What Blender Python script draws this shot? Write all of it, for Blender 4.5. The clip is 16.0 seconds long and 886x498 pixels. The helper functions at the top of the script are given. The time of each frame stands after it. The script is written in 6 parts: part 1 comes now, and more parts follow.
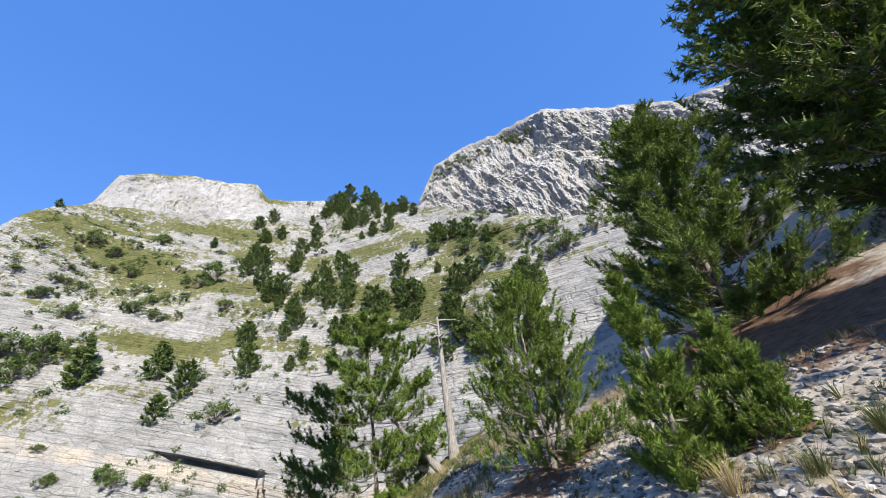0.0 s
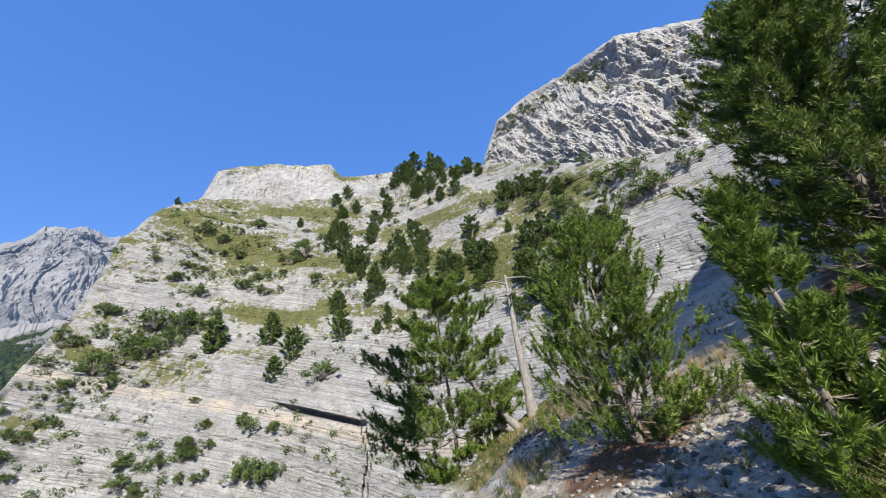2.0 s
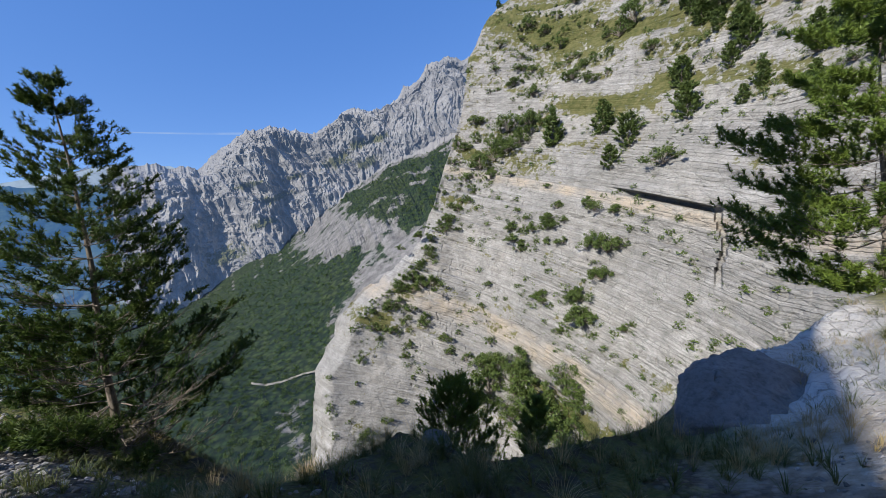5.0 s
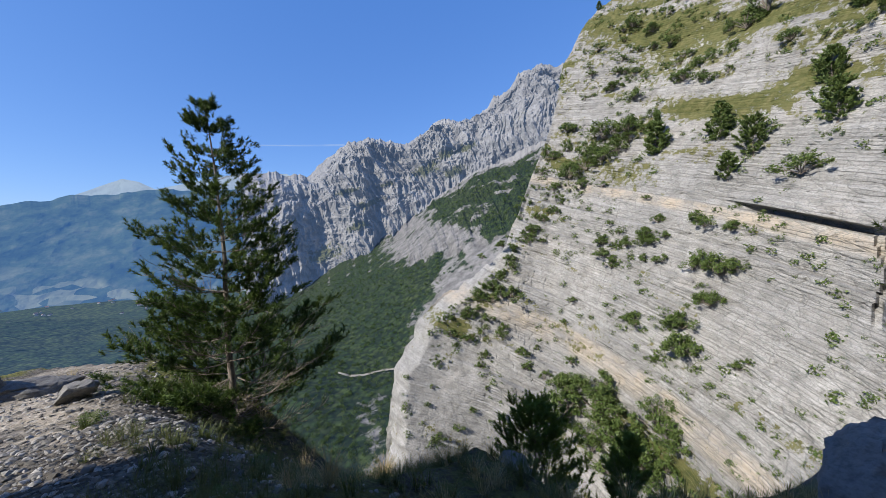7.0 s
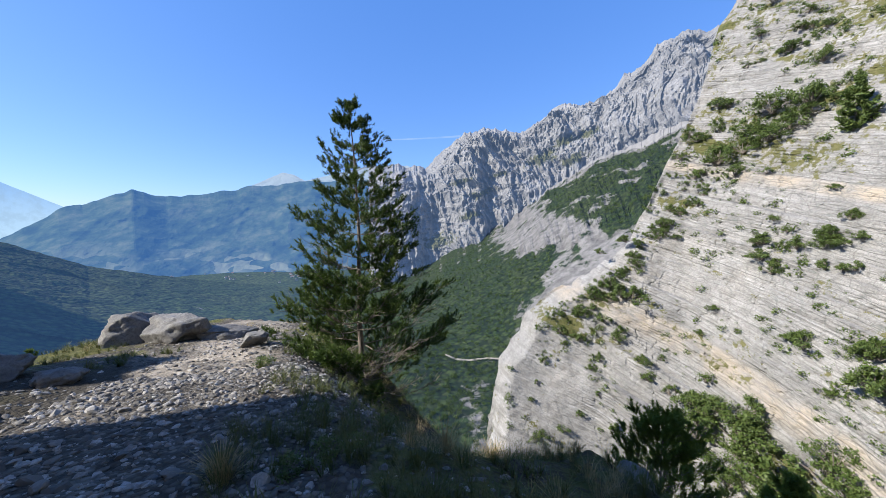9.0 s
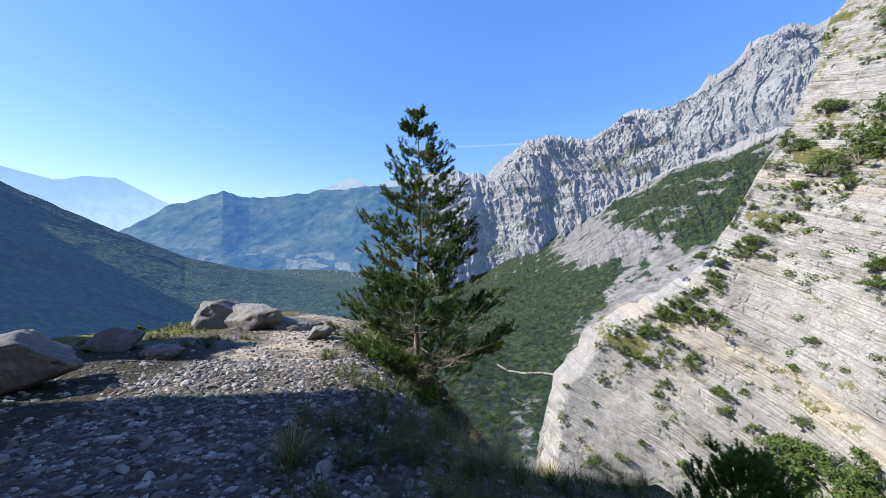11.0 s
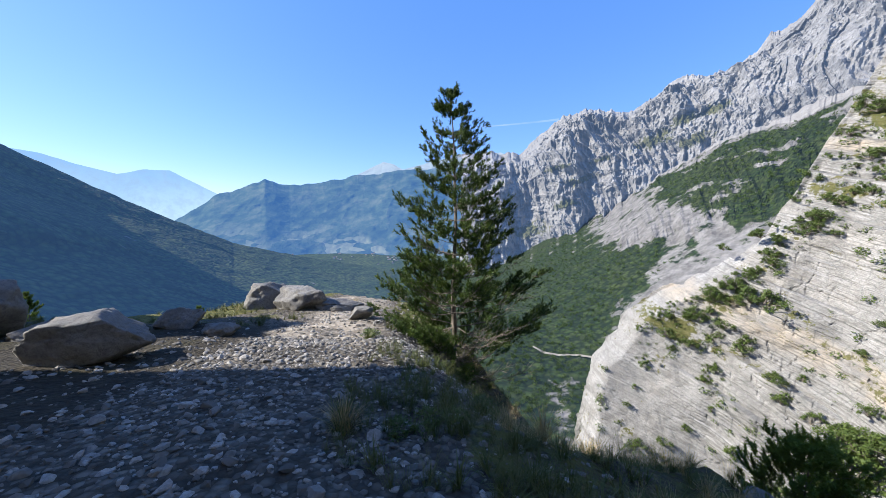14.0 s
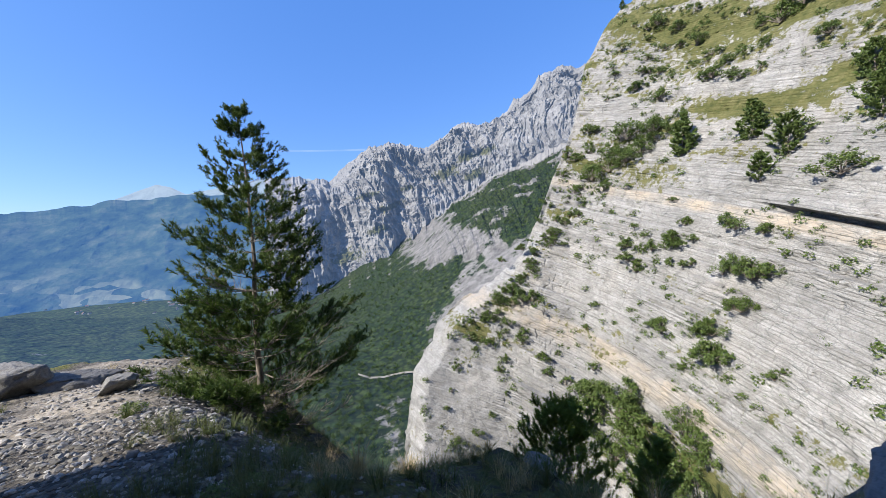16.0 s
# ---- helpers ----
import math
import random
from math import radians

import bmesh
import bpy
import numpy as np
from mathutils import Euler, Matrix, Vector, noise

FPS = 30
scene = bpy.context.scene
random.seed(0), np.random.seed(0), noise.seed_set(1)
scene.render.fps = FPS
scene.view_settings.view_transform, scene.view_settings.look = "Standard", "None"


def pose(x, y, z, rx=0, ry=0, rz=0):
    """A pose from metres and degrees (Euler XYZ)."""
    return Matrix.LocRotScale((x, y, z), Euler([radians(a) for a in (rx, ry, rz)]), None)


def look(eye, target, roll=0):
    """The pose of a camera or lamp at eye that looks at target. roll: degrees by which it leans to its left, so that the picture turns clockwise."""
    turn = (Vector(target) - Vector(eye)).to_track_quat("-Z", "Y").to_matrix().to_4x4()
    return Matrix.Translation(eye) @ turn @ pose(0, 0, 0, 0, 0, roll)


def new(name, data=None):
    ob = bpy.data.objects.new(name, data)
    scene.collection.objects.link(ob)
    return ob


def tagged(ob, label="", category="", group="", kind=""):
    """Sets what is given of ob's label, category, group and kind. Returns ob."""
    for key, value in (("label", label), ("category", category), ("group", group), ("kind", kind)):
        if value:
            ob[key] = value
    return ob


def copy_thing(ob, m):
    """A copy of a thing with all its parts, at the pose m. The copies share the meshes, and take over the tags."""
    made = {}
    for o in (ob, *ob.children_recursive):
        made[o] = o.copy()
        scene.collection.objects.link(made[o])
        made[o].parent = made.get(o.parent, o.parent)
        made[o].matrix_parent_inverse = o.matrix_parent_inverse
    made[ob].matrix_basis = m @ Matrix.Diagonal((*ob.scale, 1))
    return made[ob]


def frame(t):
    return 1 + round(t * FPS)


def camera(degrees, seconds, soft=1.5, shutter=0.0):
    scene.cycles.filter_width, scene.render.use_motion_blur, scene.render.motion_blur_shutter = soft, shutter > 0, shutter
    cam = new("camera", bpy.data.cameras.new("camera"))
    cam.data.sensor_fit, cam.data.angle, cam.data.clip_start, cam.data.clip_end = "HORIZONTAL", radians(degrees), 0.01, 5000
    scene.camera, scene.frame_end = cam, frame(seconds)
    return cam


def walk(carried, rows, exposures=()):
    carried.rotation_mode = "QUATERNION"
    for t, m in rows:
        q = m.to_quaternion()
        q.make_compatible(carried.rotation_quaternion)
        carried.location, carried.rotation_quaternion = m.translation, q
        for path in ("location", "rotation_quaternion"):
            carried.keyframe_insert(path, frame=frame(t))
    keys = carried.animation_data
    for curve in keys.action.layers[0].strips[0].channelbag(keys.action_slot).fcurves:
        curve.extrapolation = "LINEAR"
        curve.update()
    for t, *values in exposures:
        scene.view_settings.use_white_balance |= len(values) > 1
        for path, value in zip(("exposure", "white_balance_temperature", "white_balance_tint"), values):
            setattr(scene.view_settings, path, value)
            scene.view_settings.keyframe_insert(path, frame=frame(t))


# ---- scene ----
cam = camera(102.5, 16.0, soft=0.65, shutter=0.08)

EXPOSURE = 0.7
# seconds, eye (x, y, z), bearing to the right of +Y, pitch, roll
ROWS = (
    (0.0, -1.176, 0.412, 1.422, 111.84, 27.84, -7.47),
    (0.5, -0.981, 0.240, 1.450, 111.73, 24.90, -6.28),
    (1.0, -0.823, 0.104, 1.469, 107.08, 23.78, -6.74),
    (1.5, -0.676, -0.041, 1.516, 101.48, 23.59, -7.64),
    (2.0, -0.519, -0.174, 1.535, 98.45, 23.24, -6.82),
    (2.5, -0.385, -0.300, 1.579, 93.32, 19.47, -9.12),
    (3.0, -0.250, -0.365, 1.587, 75.08, 14.14, -5.04),
    (3.5, -0.120, -0.330, 1.591, 65.41, 10.20, -3.10),
    (4.0, 0.080, -0.275, 1.595, 58.38, 4.99, -1.57),
    (4.5, 0.240, -0.170, 1.610, 51.98, -1.12, -2.04),
    (4.7, 0.280, -0.134, 1.615, 49.24, -3.48, -3.05),
    (6.8, 0.270, 0.005, 1.660, 35.02, -3.68, -1.73),
    (7.0, 0.262, 0.005, 1.659, 33.27, -3.02, -1.77),
    (7.5, 0.240, -0.010, 1.652, 28.20, -3.07, -1.64),
    (8.0, 0.205, 0.018, 1.646, 23.77, -4.11, -1.36),
    (8.5, 0.180, 0.021, 1.633, 19.24, -4.32, -1.00),
    (9.0, 0.149, 0.020, 1.631, 15.66, -4.29, -0.15),
    (9.2, 0.140, 0.010, 1.640, 15.18, -3.62, 0.47),
    (11.3, 0.044, 0.024, 1.630, 4.99, -3.21, 1.38),
    (11.5, 0.016, 0.020, 1.612, 4.14, -2.88, 0.94),
    (12.0, 0.013, -0.005, 1.609, 3.27, -4.64, 1.05),
    (12.5, 0.000, 0.000, 1.600, 0.00, -5.67, 0.00),
    (13.0, 0.009, 0.004, 1.603, -0.04, -6.00, -0.25),
    (13.5, 0.012, 0.011, 1.606, 0.45, -5.61, 0.47),
    (14.0, 0.019, 0.005, 1.607, 1.18, -6.29, 0.60),
    (14.5, 0.074, 0.017, 1.617, 8.54, -5.04, 0.00),
    (15.0, 0.123, 0.015, 1.624, 20.27, -2.71, -0.54),
    (15.5, 0.167, 0.022, 1.615, 26.37, -2.12, -1.20),
    (16.0, 0.184, 0.002, 1.614, 30.19, -2.39, -1.76),
)


def heading(b, e):
    b, e = radians(b), radians(e)
    return Vector((math.sin(b) * math.cos(e), math.cos(b) * math.cos(e), math.sin(e)))


walk(cam, [(t, look(Vector((x, y, z)), Vector((x, y, z)) + heading(b, p), r)) for t, x, y, z, b, p, r in ROWS],
     exposures=[(t, EXPOSURE + e) for t, e in ((0.0, 0.18), (1.5, 0.0), (2.5, 0.04), (3.0, 0.06), (3.5, -0.08), (4.7, -0.3), (7.0, -0.24), (8.0, -0.1), (9.0, 0.08), (11.5, 0.24), (14.5, 0.26), (16.0, 0.1))])

# ---- light ----
SUN_BEARING, SUN_HEIGHT = -90, 34
world = bpy.data.worlds.new("sky")
scene.world = world
world.use_nodes = True
wn = world.node_tree.nodes
sky = wn.new("ShaderNodeTexSky")
sky.sky_type = "NISHITA"
sky.sun_disc = False
sky.sun_elevation, sky.sun_rotation = radians(SUN_HEIGHT), radians(SUN_BEARING)
sky.altitude, sky.air_density, sky.dust_density, sky.ozone_density = 1300, 1.0, 0.9, 3.0
wn["Background"].inputs["Strength"].default_value = 0.12
clear = wn.new("ShaderNodeMix")
clear.data_type = "RGBA"
clear.inputs[0].default_value = 0.44
clear.inputs[7].default_value = (0.32, 1.7, 6.1, 1)
world.node_tree.links.new(sky.outputs[0], clear.inputs[6])
world.node_tree.links.new(clear.outputs[2], wn["Background"].inputs["Color"])
sun = new("sun", bpy.data.lights.new("sun", "SUN"))
sun.data.energy, sun.data.angle, sun.data.color = 5.0, radians(0.53), (1.0, 0.945, 0.86)
sun.matrix_world = look(heading(SUN_BEARING, SUN_HEIGHT) * 100, (0, 0, 0))


# ---- small tools ----
def rnd(ix, iy, iz, seed):
    with np.errstate(over="ignore"):
        h = (ix.astype(np.uint32) * np.uint32(374761393) + iy.astype(np.uint32) * np.uint32(668265263)
             + iz.astype(np.uint32) * np.uint32(2147483647) + np.uint32(seed * 97 + 13) * np.uint32(1274126177))
        h = (h ^ (h >> np.uint32(13))) * np.uint32(1274126177)
        h = (h ^ (h >> np.uint32(15))) * np.uint32(2246822519)
        h ^= h >> np.uint32(16)
    return h.astype(np.float64) / 4294967295.0


def vnoise(x, y, z, seed=0):
    """Smooth lattice noise, 0 to 1."""
    x, y, z = np.broadcast_arrays(np.asarray(x, float), np.asarray(y, float), np.asarray(z, float))
    fx, fy, fz = np.floor(x), np.floor(y), np.floor(z)
    ix, iy, iz = fx.astype(np.int64), fy.astype(np.int64), fz.astype(np.int64)
    ux, uy, uz = x - fx, y - fy, z - fz
    ux, uy, uz = ux * ux * (3 - 2 * ux), uy * uy * (3 - 2 * uy), uz * uz * (3 - 2 * uz)
    out = 0
    for a in (0, 1):
        for b in (0, 1):
            for c in (0, 1):
                out = out + rnd(ix + a, iy + b, iz + c, seed) * np.where(a, ux, 1 - ux) * np.where(b, uy, 1 - uy) * np.where(c, uz, 1 - uz)
    return out


def fbm(x, y, z, octaves=4, seed=0, gain=0.5):
    total, amp, norm = 0, 1.0, 0
    for o in range(octaves):
        total = total + amp * vnoise(x * 2.03 ** o, y * 2.03 ** o, z * 2.03 ** o, seed + 7 * o)
        norm += amp
        amp *= gain
    return total / norm


def ridged(x, y, z, octaves=4, seed=0, gain=0.5):
    total, amp, norm = 0, 1.0, 0
    for o in range(octaves):
        total = total + amp * (1 - np.abs(2 * vnoise(x * 2.03 ** o, y * 2.03 ** o, z * 2.03 ** o, seed + 7 * o) - 1))
        norm += amp
        amp *= gain
    return total / norm


def smooth(a, b, x):
    t = np.clip((x - a) / (b - a), 0, 1)
    return t * t * (3 - 2 * t)


def mesh_np(name, V, F, mat=None, attrs=None, shade=False):
    """A mesh from an array of vertices and an array of faces that all have the same number of corners."""
    V, F = np.asarray(V, np.float32).reshape(-1, 3), np.asarray(F, np.int32)
    me = bpy.data.meshes.new(name)
    n, k = F.shape
    me.vertices.add(len(V))
    me.vertices.foreach_set("co", V.ravel())
    me.loops.add(n * k)
    me.loops.foreach_set("vertex_index", F.ravel())
    me.polygons.add(n)
    me.polygons.foreach_set("loop_start", np.arange(0, n * k, k, dtype=np.int32))
    me.polygons.foreach_set("use_smooth", np.full(n, shade, bool))
    for key, values in (attrs or {}).items():
        me.attributes.new(key, "FLOAT", "POINT").data.foreach_set("value", np.asarray(values, np.float32).ravel())
    me.update(calc_edges=True)
    me.validate()
    if mat:
        me.materials.append(mat)
    return me


def grid_faces(n, m, flip=False):
    i = np.arange(n * m).reshape(n, m)
    q = np.stack([i[:-1, :-1], i[1:, :-1], i[1:, 1:], i[:-1, 1:]], -1).reshape(-1, 4)
    return q[:, ::-1] if flip else q


def part(name, me, parent, label="", m=None):
    ob = new(name, me)
    ob.parent = parent
    if m is not None:
        ob.matrix_basis = m
    return tagged(ob, label)


def tube(points, radii, sides=6):
    points, radii = np.asarray(points, float), np.asarray(radii, float)
    n = len(points)
    tang = np.gradient(points, axis=0)
    tang /= np.linalg.norm(tang, axis=1)[:, None] + 1e-9
    ref = np.where(np.abs(tang[:, 2:3]) > 0.9, np.array([[1.0, 0, 0]]), np.array([[0, 0, 1.0]]))
    u = np.cross(tang, ref)
    u /= np.linalg.norm(u, axis=1)[:, None] + 1e-9
    w = np.cross(tang, u)
    a = np.linspace(0, 2 * np.pi, sides, endpoint=False)
    V = points[:, None, :] + radii[:, None, None] * (np.cos(a)[None, :, None] * u[:, None, :] + np.sin(a)[None, :, None] * w[:, None, :])
    i = np.arange(n * sides).reshape(n, sides)
    j = np.roll(i, -1, axis=1)
    F = np.stack([i[:-1], j[:-1], j[1:], i[1:]], -1).reshape(-1, 4)
    return V.reshape(-1, 3), F


def gather(pieces):
    V, F, base = [], [], 0
    for v, f in pieces:
        V.append(v)
        F.append(f + base)
        base += len(v)
    return np.concatenate(V), np.concatenate(F)


def frames_of(d, rng):
    """Rotation matrices whose third column is d, with a random spin."""
    d = d / (np.linalg.norm(d, axis=1)[:, None] + 1e-9)
    ref = rng.normal(size=d.shape)
    u = np.cross(d, ref)
    u /= np.linalg.norm(u, axis=1)[:, None] + 1e-9
    return np.stack([u, np.cross(d, u), d], -1)


def scatter(tv, tf, at, rot, size):
    """Copies of a template (tv, tf) at the points, joined in one array."""
    V = np.einsum("nij,kj->nki", rot, tv) * np.asarray(size)[:, None, None] + at[:, None, :]
    F = tf[None] + (np.arange(len(at)) * len(tv))[:, None, None]
    return V.reshape(-1, 3), F.reshape(-1, tf.shape[1])


# ---- materials ----
class Mat:
    def __init__(self, name, rough=0.85, spec=0.25):
        self.m = bpy.data.materials.new(name)
        self.m.use_nodes = True
        self.t = self.m.node_tree
        self.p = self.t.nodes["Principled BSDF"]
        self.p.inputs["Roughness"].default_value = rough
        self.p.inputs["Specular IOR Level"].default_value = spec

    def node(self, kind, **kw):
        n = self.t.nodes.new("ShaderNode" + kind)
        for k, v in kw.items():
            if k in n.inputs:
                n.inputs[k].default_value = v
        return n

    def link(self, a, b):
        self.t.links.new(a, b)

    def coords(self):
        return self.node("NewGeometry").outputs["Position"]

    def noise(self, vec, scale, detail=5, rough=0.55, distort=0.0):
        n = self.node("TexNoise", Scale=scale, Detail=detail, Roughness=rough, Distortion=distort)
        self.link(vec, n.inputs["Vector"])
        return n.outputs["Fac"]

    def ramp(self, fac, stops):
        n = self.node("ValToRGB")
        el = n.color_ramp.elements
        while len(el) < len(stops):
            el.new(0.5)
        for e, (pos, col) in zip(el, stops):
            e.position, e.color = pos, (*((col,) * 3 if isinstance(col, (int, float)) else col), 1)
        self.link(fac, n.inputs["Fac"])
        return n.outputs["Color"]

    def mix(self, fac, a, b, blend="MIX"):
        n = self.t.nodes.new("ShaderNodeMix")
        n.data_type, n.blend_type = "RGBA", blend
        for sock, val in ((n.inputs[0], fac), (n.inputs[6], a), (n.inputs[7], b)):
            if isinstance(val, bpy.types.NodeSocket):
                self.link(val, sock)
            elif isinstance(val, (int, float)):
                sock.default_value = val
            else:
                sock.default_value = (*val, 1)
        return n.outputs[2]

    def math(self, op, a, b=0.5):
        n = self.node("Math")
        n.operation = op
        for sock, val in zip(n.inputs, (a, b)):
            if isinstance(val, bpy.types.NodeSocket):
                self.link(val, sock)
            else:
                sock.default_value = val
        return n.outputs[0]

    def attr(self, name):
        n = self.node("Attribute")
        n.attribute_name = name
        return n.outputs["Fac"]

    def vec(self, x, y, z):
        n = self.node("CombineXYZ")
        for sock, val in zip(n.inputs, (x, y, z)):
            if isinstance(val, bpy.types.NodeSocket):
                self.link(val, sock)
            else:
                sock.default_value = val
        return n.outputs[0]

    def split(self, v):
        n = self.node("SeparateXYZ")
        self.link(v, n.inputs[0])
        return n.outputs

    def colour(self, c):
        if isinstance(c, bpy.types.NodeSocket):
            self.link(c, self.p.inputs["Base Color"])
        else:
            self.p.inputs["Base Color"].default_value = (*c, 1)

    def bump(self, h, dist=0.05, strength=0.6):
        n = self.node("Bump", Strength=strength, Distance=dist)
        self.link(h, n.inputs["Height"])
        self.link(n.outputs[0], self.p.inputs["Normal"])

    # far haze is put in as emission; no air is modelled
    def haze_glow(self, col, strength):
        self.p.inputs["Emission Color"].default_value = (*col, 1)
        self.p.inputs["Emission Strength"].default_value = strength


def limestone(name, bedded, fine=1.0, turf=True, light=1.0, air=None):
    """Pale grey limestone; bedded: dark joints along the beds that the mesh carries."""
    m = Mat(name, 0.9, 0.2)
    p = m.coords()
    x, y, z = m.split(p)
    big = m.noise(p, 0.045 * fine, 4)
    mid = m.noise(p, 0.35 * fine, 6, 0.65)
    grain = m.noise(p, 3.2 * fine, 6, 0.7)
    L = light
    c = m.ramp(mid, ((0.28, (0.25 * L, 0.24 * L, 0.225 * L)), (0.5, (0.43 * L, 0.415 * L, 0.39 * L)), (0.72, (0.56 * L, 0.545 * L, 0.52 * L))))
    warm = m.ramp(m.noise(p, 0.11 * fine, 3, 0.5), ((0.54, 0.0), (0.72, 0.24)))
    c = m.mix(warm, c, (0.46 * L, 0.4 * L, 0.325 * L))
    c = m.mix(m.ramp(big, ((0.4, 0.4), (0.56, 0.0))), c, (0.27 * L, 0.268 * L, 0.262 * L))
    c = m.mix(m.ramp(grain, ((0.3, 0.7), (0.55, 0.0))), c, (0.16 * L, 0.156 * L, 0.15 * L))
    height = m.mix(0.35, mid, grain)
    if bedded:
        bed = m.attr("bed")
        warp = m.math("MULTIPLY", m.math("SUBTRACT", mid, 0.5), 0.9)
        bedw = m.math("ADD", bed, warp)
        blocks = []
        for sx, sz in ((0.22, 0.62), (0.5, 1.7)):
            v = m.node("TexVoronoi", Scale=1.0, Randomness=0.85)
            v.feature = "DISTANCE_TO_EDGE"
            m.link(m.vec(m.math("MULTIPLY", x, sx), m.math("MULTIPLY", y, sx), m.math("MULTIPLY", bedw, sz)), v.inputs["Vector"])
            blocks.append(v.outputs["Distance"])
        seam = m.math("FRACT", m.math("MULTIPLY", bedw, 0.47))
        seam2 = m.math("FRACT", m.math("MULTIPLY", bedw, 1.33))
        here = m.ramp(m.noise(m.vec(m.math("MULTIPLY", x, 0.06), m.math("MULTIPLY", y, 0.06), m.math("MULTIPLY", bed, 0.47)), 1.0, 3), ((0.38, 0.0), (0.58, 1.0)))
        tone = m.noise(m.vec(m.math("MULTIPLY", x, 0.04), m.math("MULTIPLY", y, 0.04), m.math("MULTIPLY", bed, 0.9)), 1.0, 5, 0.75)
        c = m.mix(m.ramp(tone, ((0.36, 0.32), (0.5, 0.0))), c, (0.27 * L, 0.255 * L, 0.235 * L))
        c = m.mix(m.ramp(tone, ((0.55, 0.0), (0.68, 0.45))), c, (0.64 * L, 0.63 * L, 0.61 * L))
        amount = m.attr("beds")
        band = m.ramp(m.math("ADD", m.math("MULTIPLY", bedw, 0.01), 0.5), ((0.355, 0.0), (0.385, 0.75), (0.425, 0.75), (0.44, 0.0), (0.845, 0.0), (0.86, 0.9), (0.878, 0.9), (0.884, 0.0)))
        c = m.mix(m.math("MULTIPLY", band, m.ramp(m.noise(p, 0.16, 4, 0.6), ((0.35, 0.2), (0.6, 1.0)))), c, (0.54 * L, 0.455 * L, 0.35 * L))
        here = m.math("MULTIPLY", here, amount)
        c = m.mix(m.math("MULTIPLY", here, m.ramp(seam, ((0.05, 0.6), (0.1, 0.0)))), c, (0.1 * L, 0.095 * L, 0.09 * L))
        c = m.mix(m.math("MULTIPLY", m.math("MULTIPLY", m.ramp(seam2, ((0.06, 0.26), (0.12, 0.0))), m.ramp(m.noise(p, 0.13, 4, 0.65), ((0.4, 0.1), (0.6, 1.0)))), amount), c, (0.16 * L, 0.15 * L, 0.14 * L))
        c = m.mix(m.math("MULTIPLY", amount, m.ramp(blocks[0], ((0.008, 0.4), (0.03, 0.0)))), c, (0.14 * L, 0.135 * L, 0.125 * L))
        c = m.mix(m.ramp(blocks[1], ((0.012, 0.5), (0.055, 0.0))), c, (0.17 * L, 0.19 * L, 0.175 * L))
        height = m.mix(0.5, m.mix(0.5, height, m.ramp(seam2, ((0.0, 0.0), (0.2, 1.0)))), m.mix(0.5, m.ramp(blocks[0], ((0.0, 0.0), (0.09, 1.0))), tone))
    if turf:
        t = m.attr("turf")
        tn = m.noise(p, 0.55 * fine, 7, 0.75)
        g = m.ramp(tn, ((0.3, (0.055 * L, 0.07 * L, 0.024 * L)), (0.5, (0.125 * L, 0.13 * L, 0.045 * L)), (0.7, (0.22 * L, 0.2 * L, 0.095 * L))))
        f = m.ramp(m.math("ADD", t, m.math("MULTIPLY", m.math("SUBTRACT", tn, 0.5), 2.6)), ((0.44, 0.0), (0.58, 1.0)))
        c = m.mix(f, c, g)
    m.colour(c)
    m.bump(height, 0.5 / fine, 0.7)
    if air:
        m.haze_glow(*air)
    return m.m


def forest(name, air=None, dark=1.0, rock=True, fine=1.0):
    """Wooded slope seen from afar, with bare rock where the mesh says so."""
    m = Mat(name, 0.95, 0.1)
    p = m.coords()
    canopy = m.node("TexVoronoi", Scale=0.11 * fine)
    m.link(p, canopy.inputs["Vector"])
    big = m.noise(p, 0.006 * fine, 5)
    mid = m.noise(p, 0.05 * fine, 6, 0.7)
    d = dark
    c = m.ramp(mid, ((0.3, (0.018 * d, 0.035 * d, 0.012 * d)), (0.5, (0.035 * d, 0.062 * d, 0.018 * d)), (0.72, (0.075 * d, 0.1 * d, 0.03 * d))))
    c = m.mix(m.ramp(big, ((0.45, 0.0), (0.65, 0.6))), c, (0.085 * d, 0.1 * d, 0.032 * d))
    # shade between the crowns, darkened into the colour
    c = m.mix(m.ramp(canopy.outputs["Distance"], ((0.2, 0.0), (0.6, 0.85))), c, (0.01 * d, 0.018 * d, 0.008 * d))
    tint = m.node("SeparateColor")
    m.link(canopy.outputs["Color"], tint.inputs[0])
    c = m.mix(m.ramp(tint.outputs[0], ((0.55, 0.0), (1.0, 0.3))), c, (0.1 * d, 0.125 * d, 0.035 * d))
    if rock:
        r = m.ramp(m.math("ADD", m.attr("rock"), m.math("MULTIPLY", m.math("SUBTRACT", m.noise(p, 0.022 * fine, 7, 0.7), 0.5), 2.6)), ((0.47, 0.0), (0.6, 1.0)))
        bare = m.ramp(mid, ((0.3, (0.075, 0.071, 0.066)), (0.5, (0.15, 0.143, 0.134)), (0.7, (0.25, 0.242, 0.23))))
        bare = m.mix(m.ramp(m.attr("rock"), ((0.92, 0.0), (1.15, 0.6))), bare, (0.27, 0.262, 0.25))
        c = m.mix(r, c, bare)
    m.colour(c)
    m.bump(m.math("SUBTRACT", m.math("MULTIPLY", mid, 0.5), canopy.outputs["Distance"]), 2.5, 0.7)
    if air:
        m.haze_glow(*air)
    return m.m


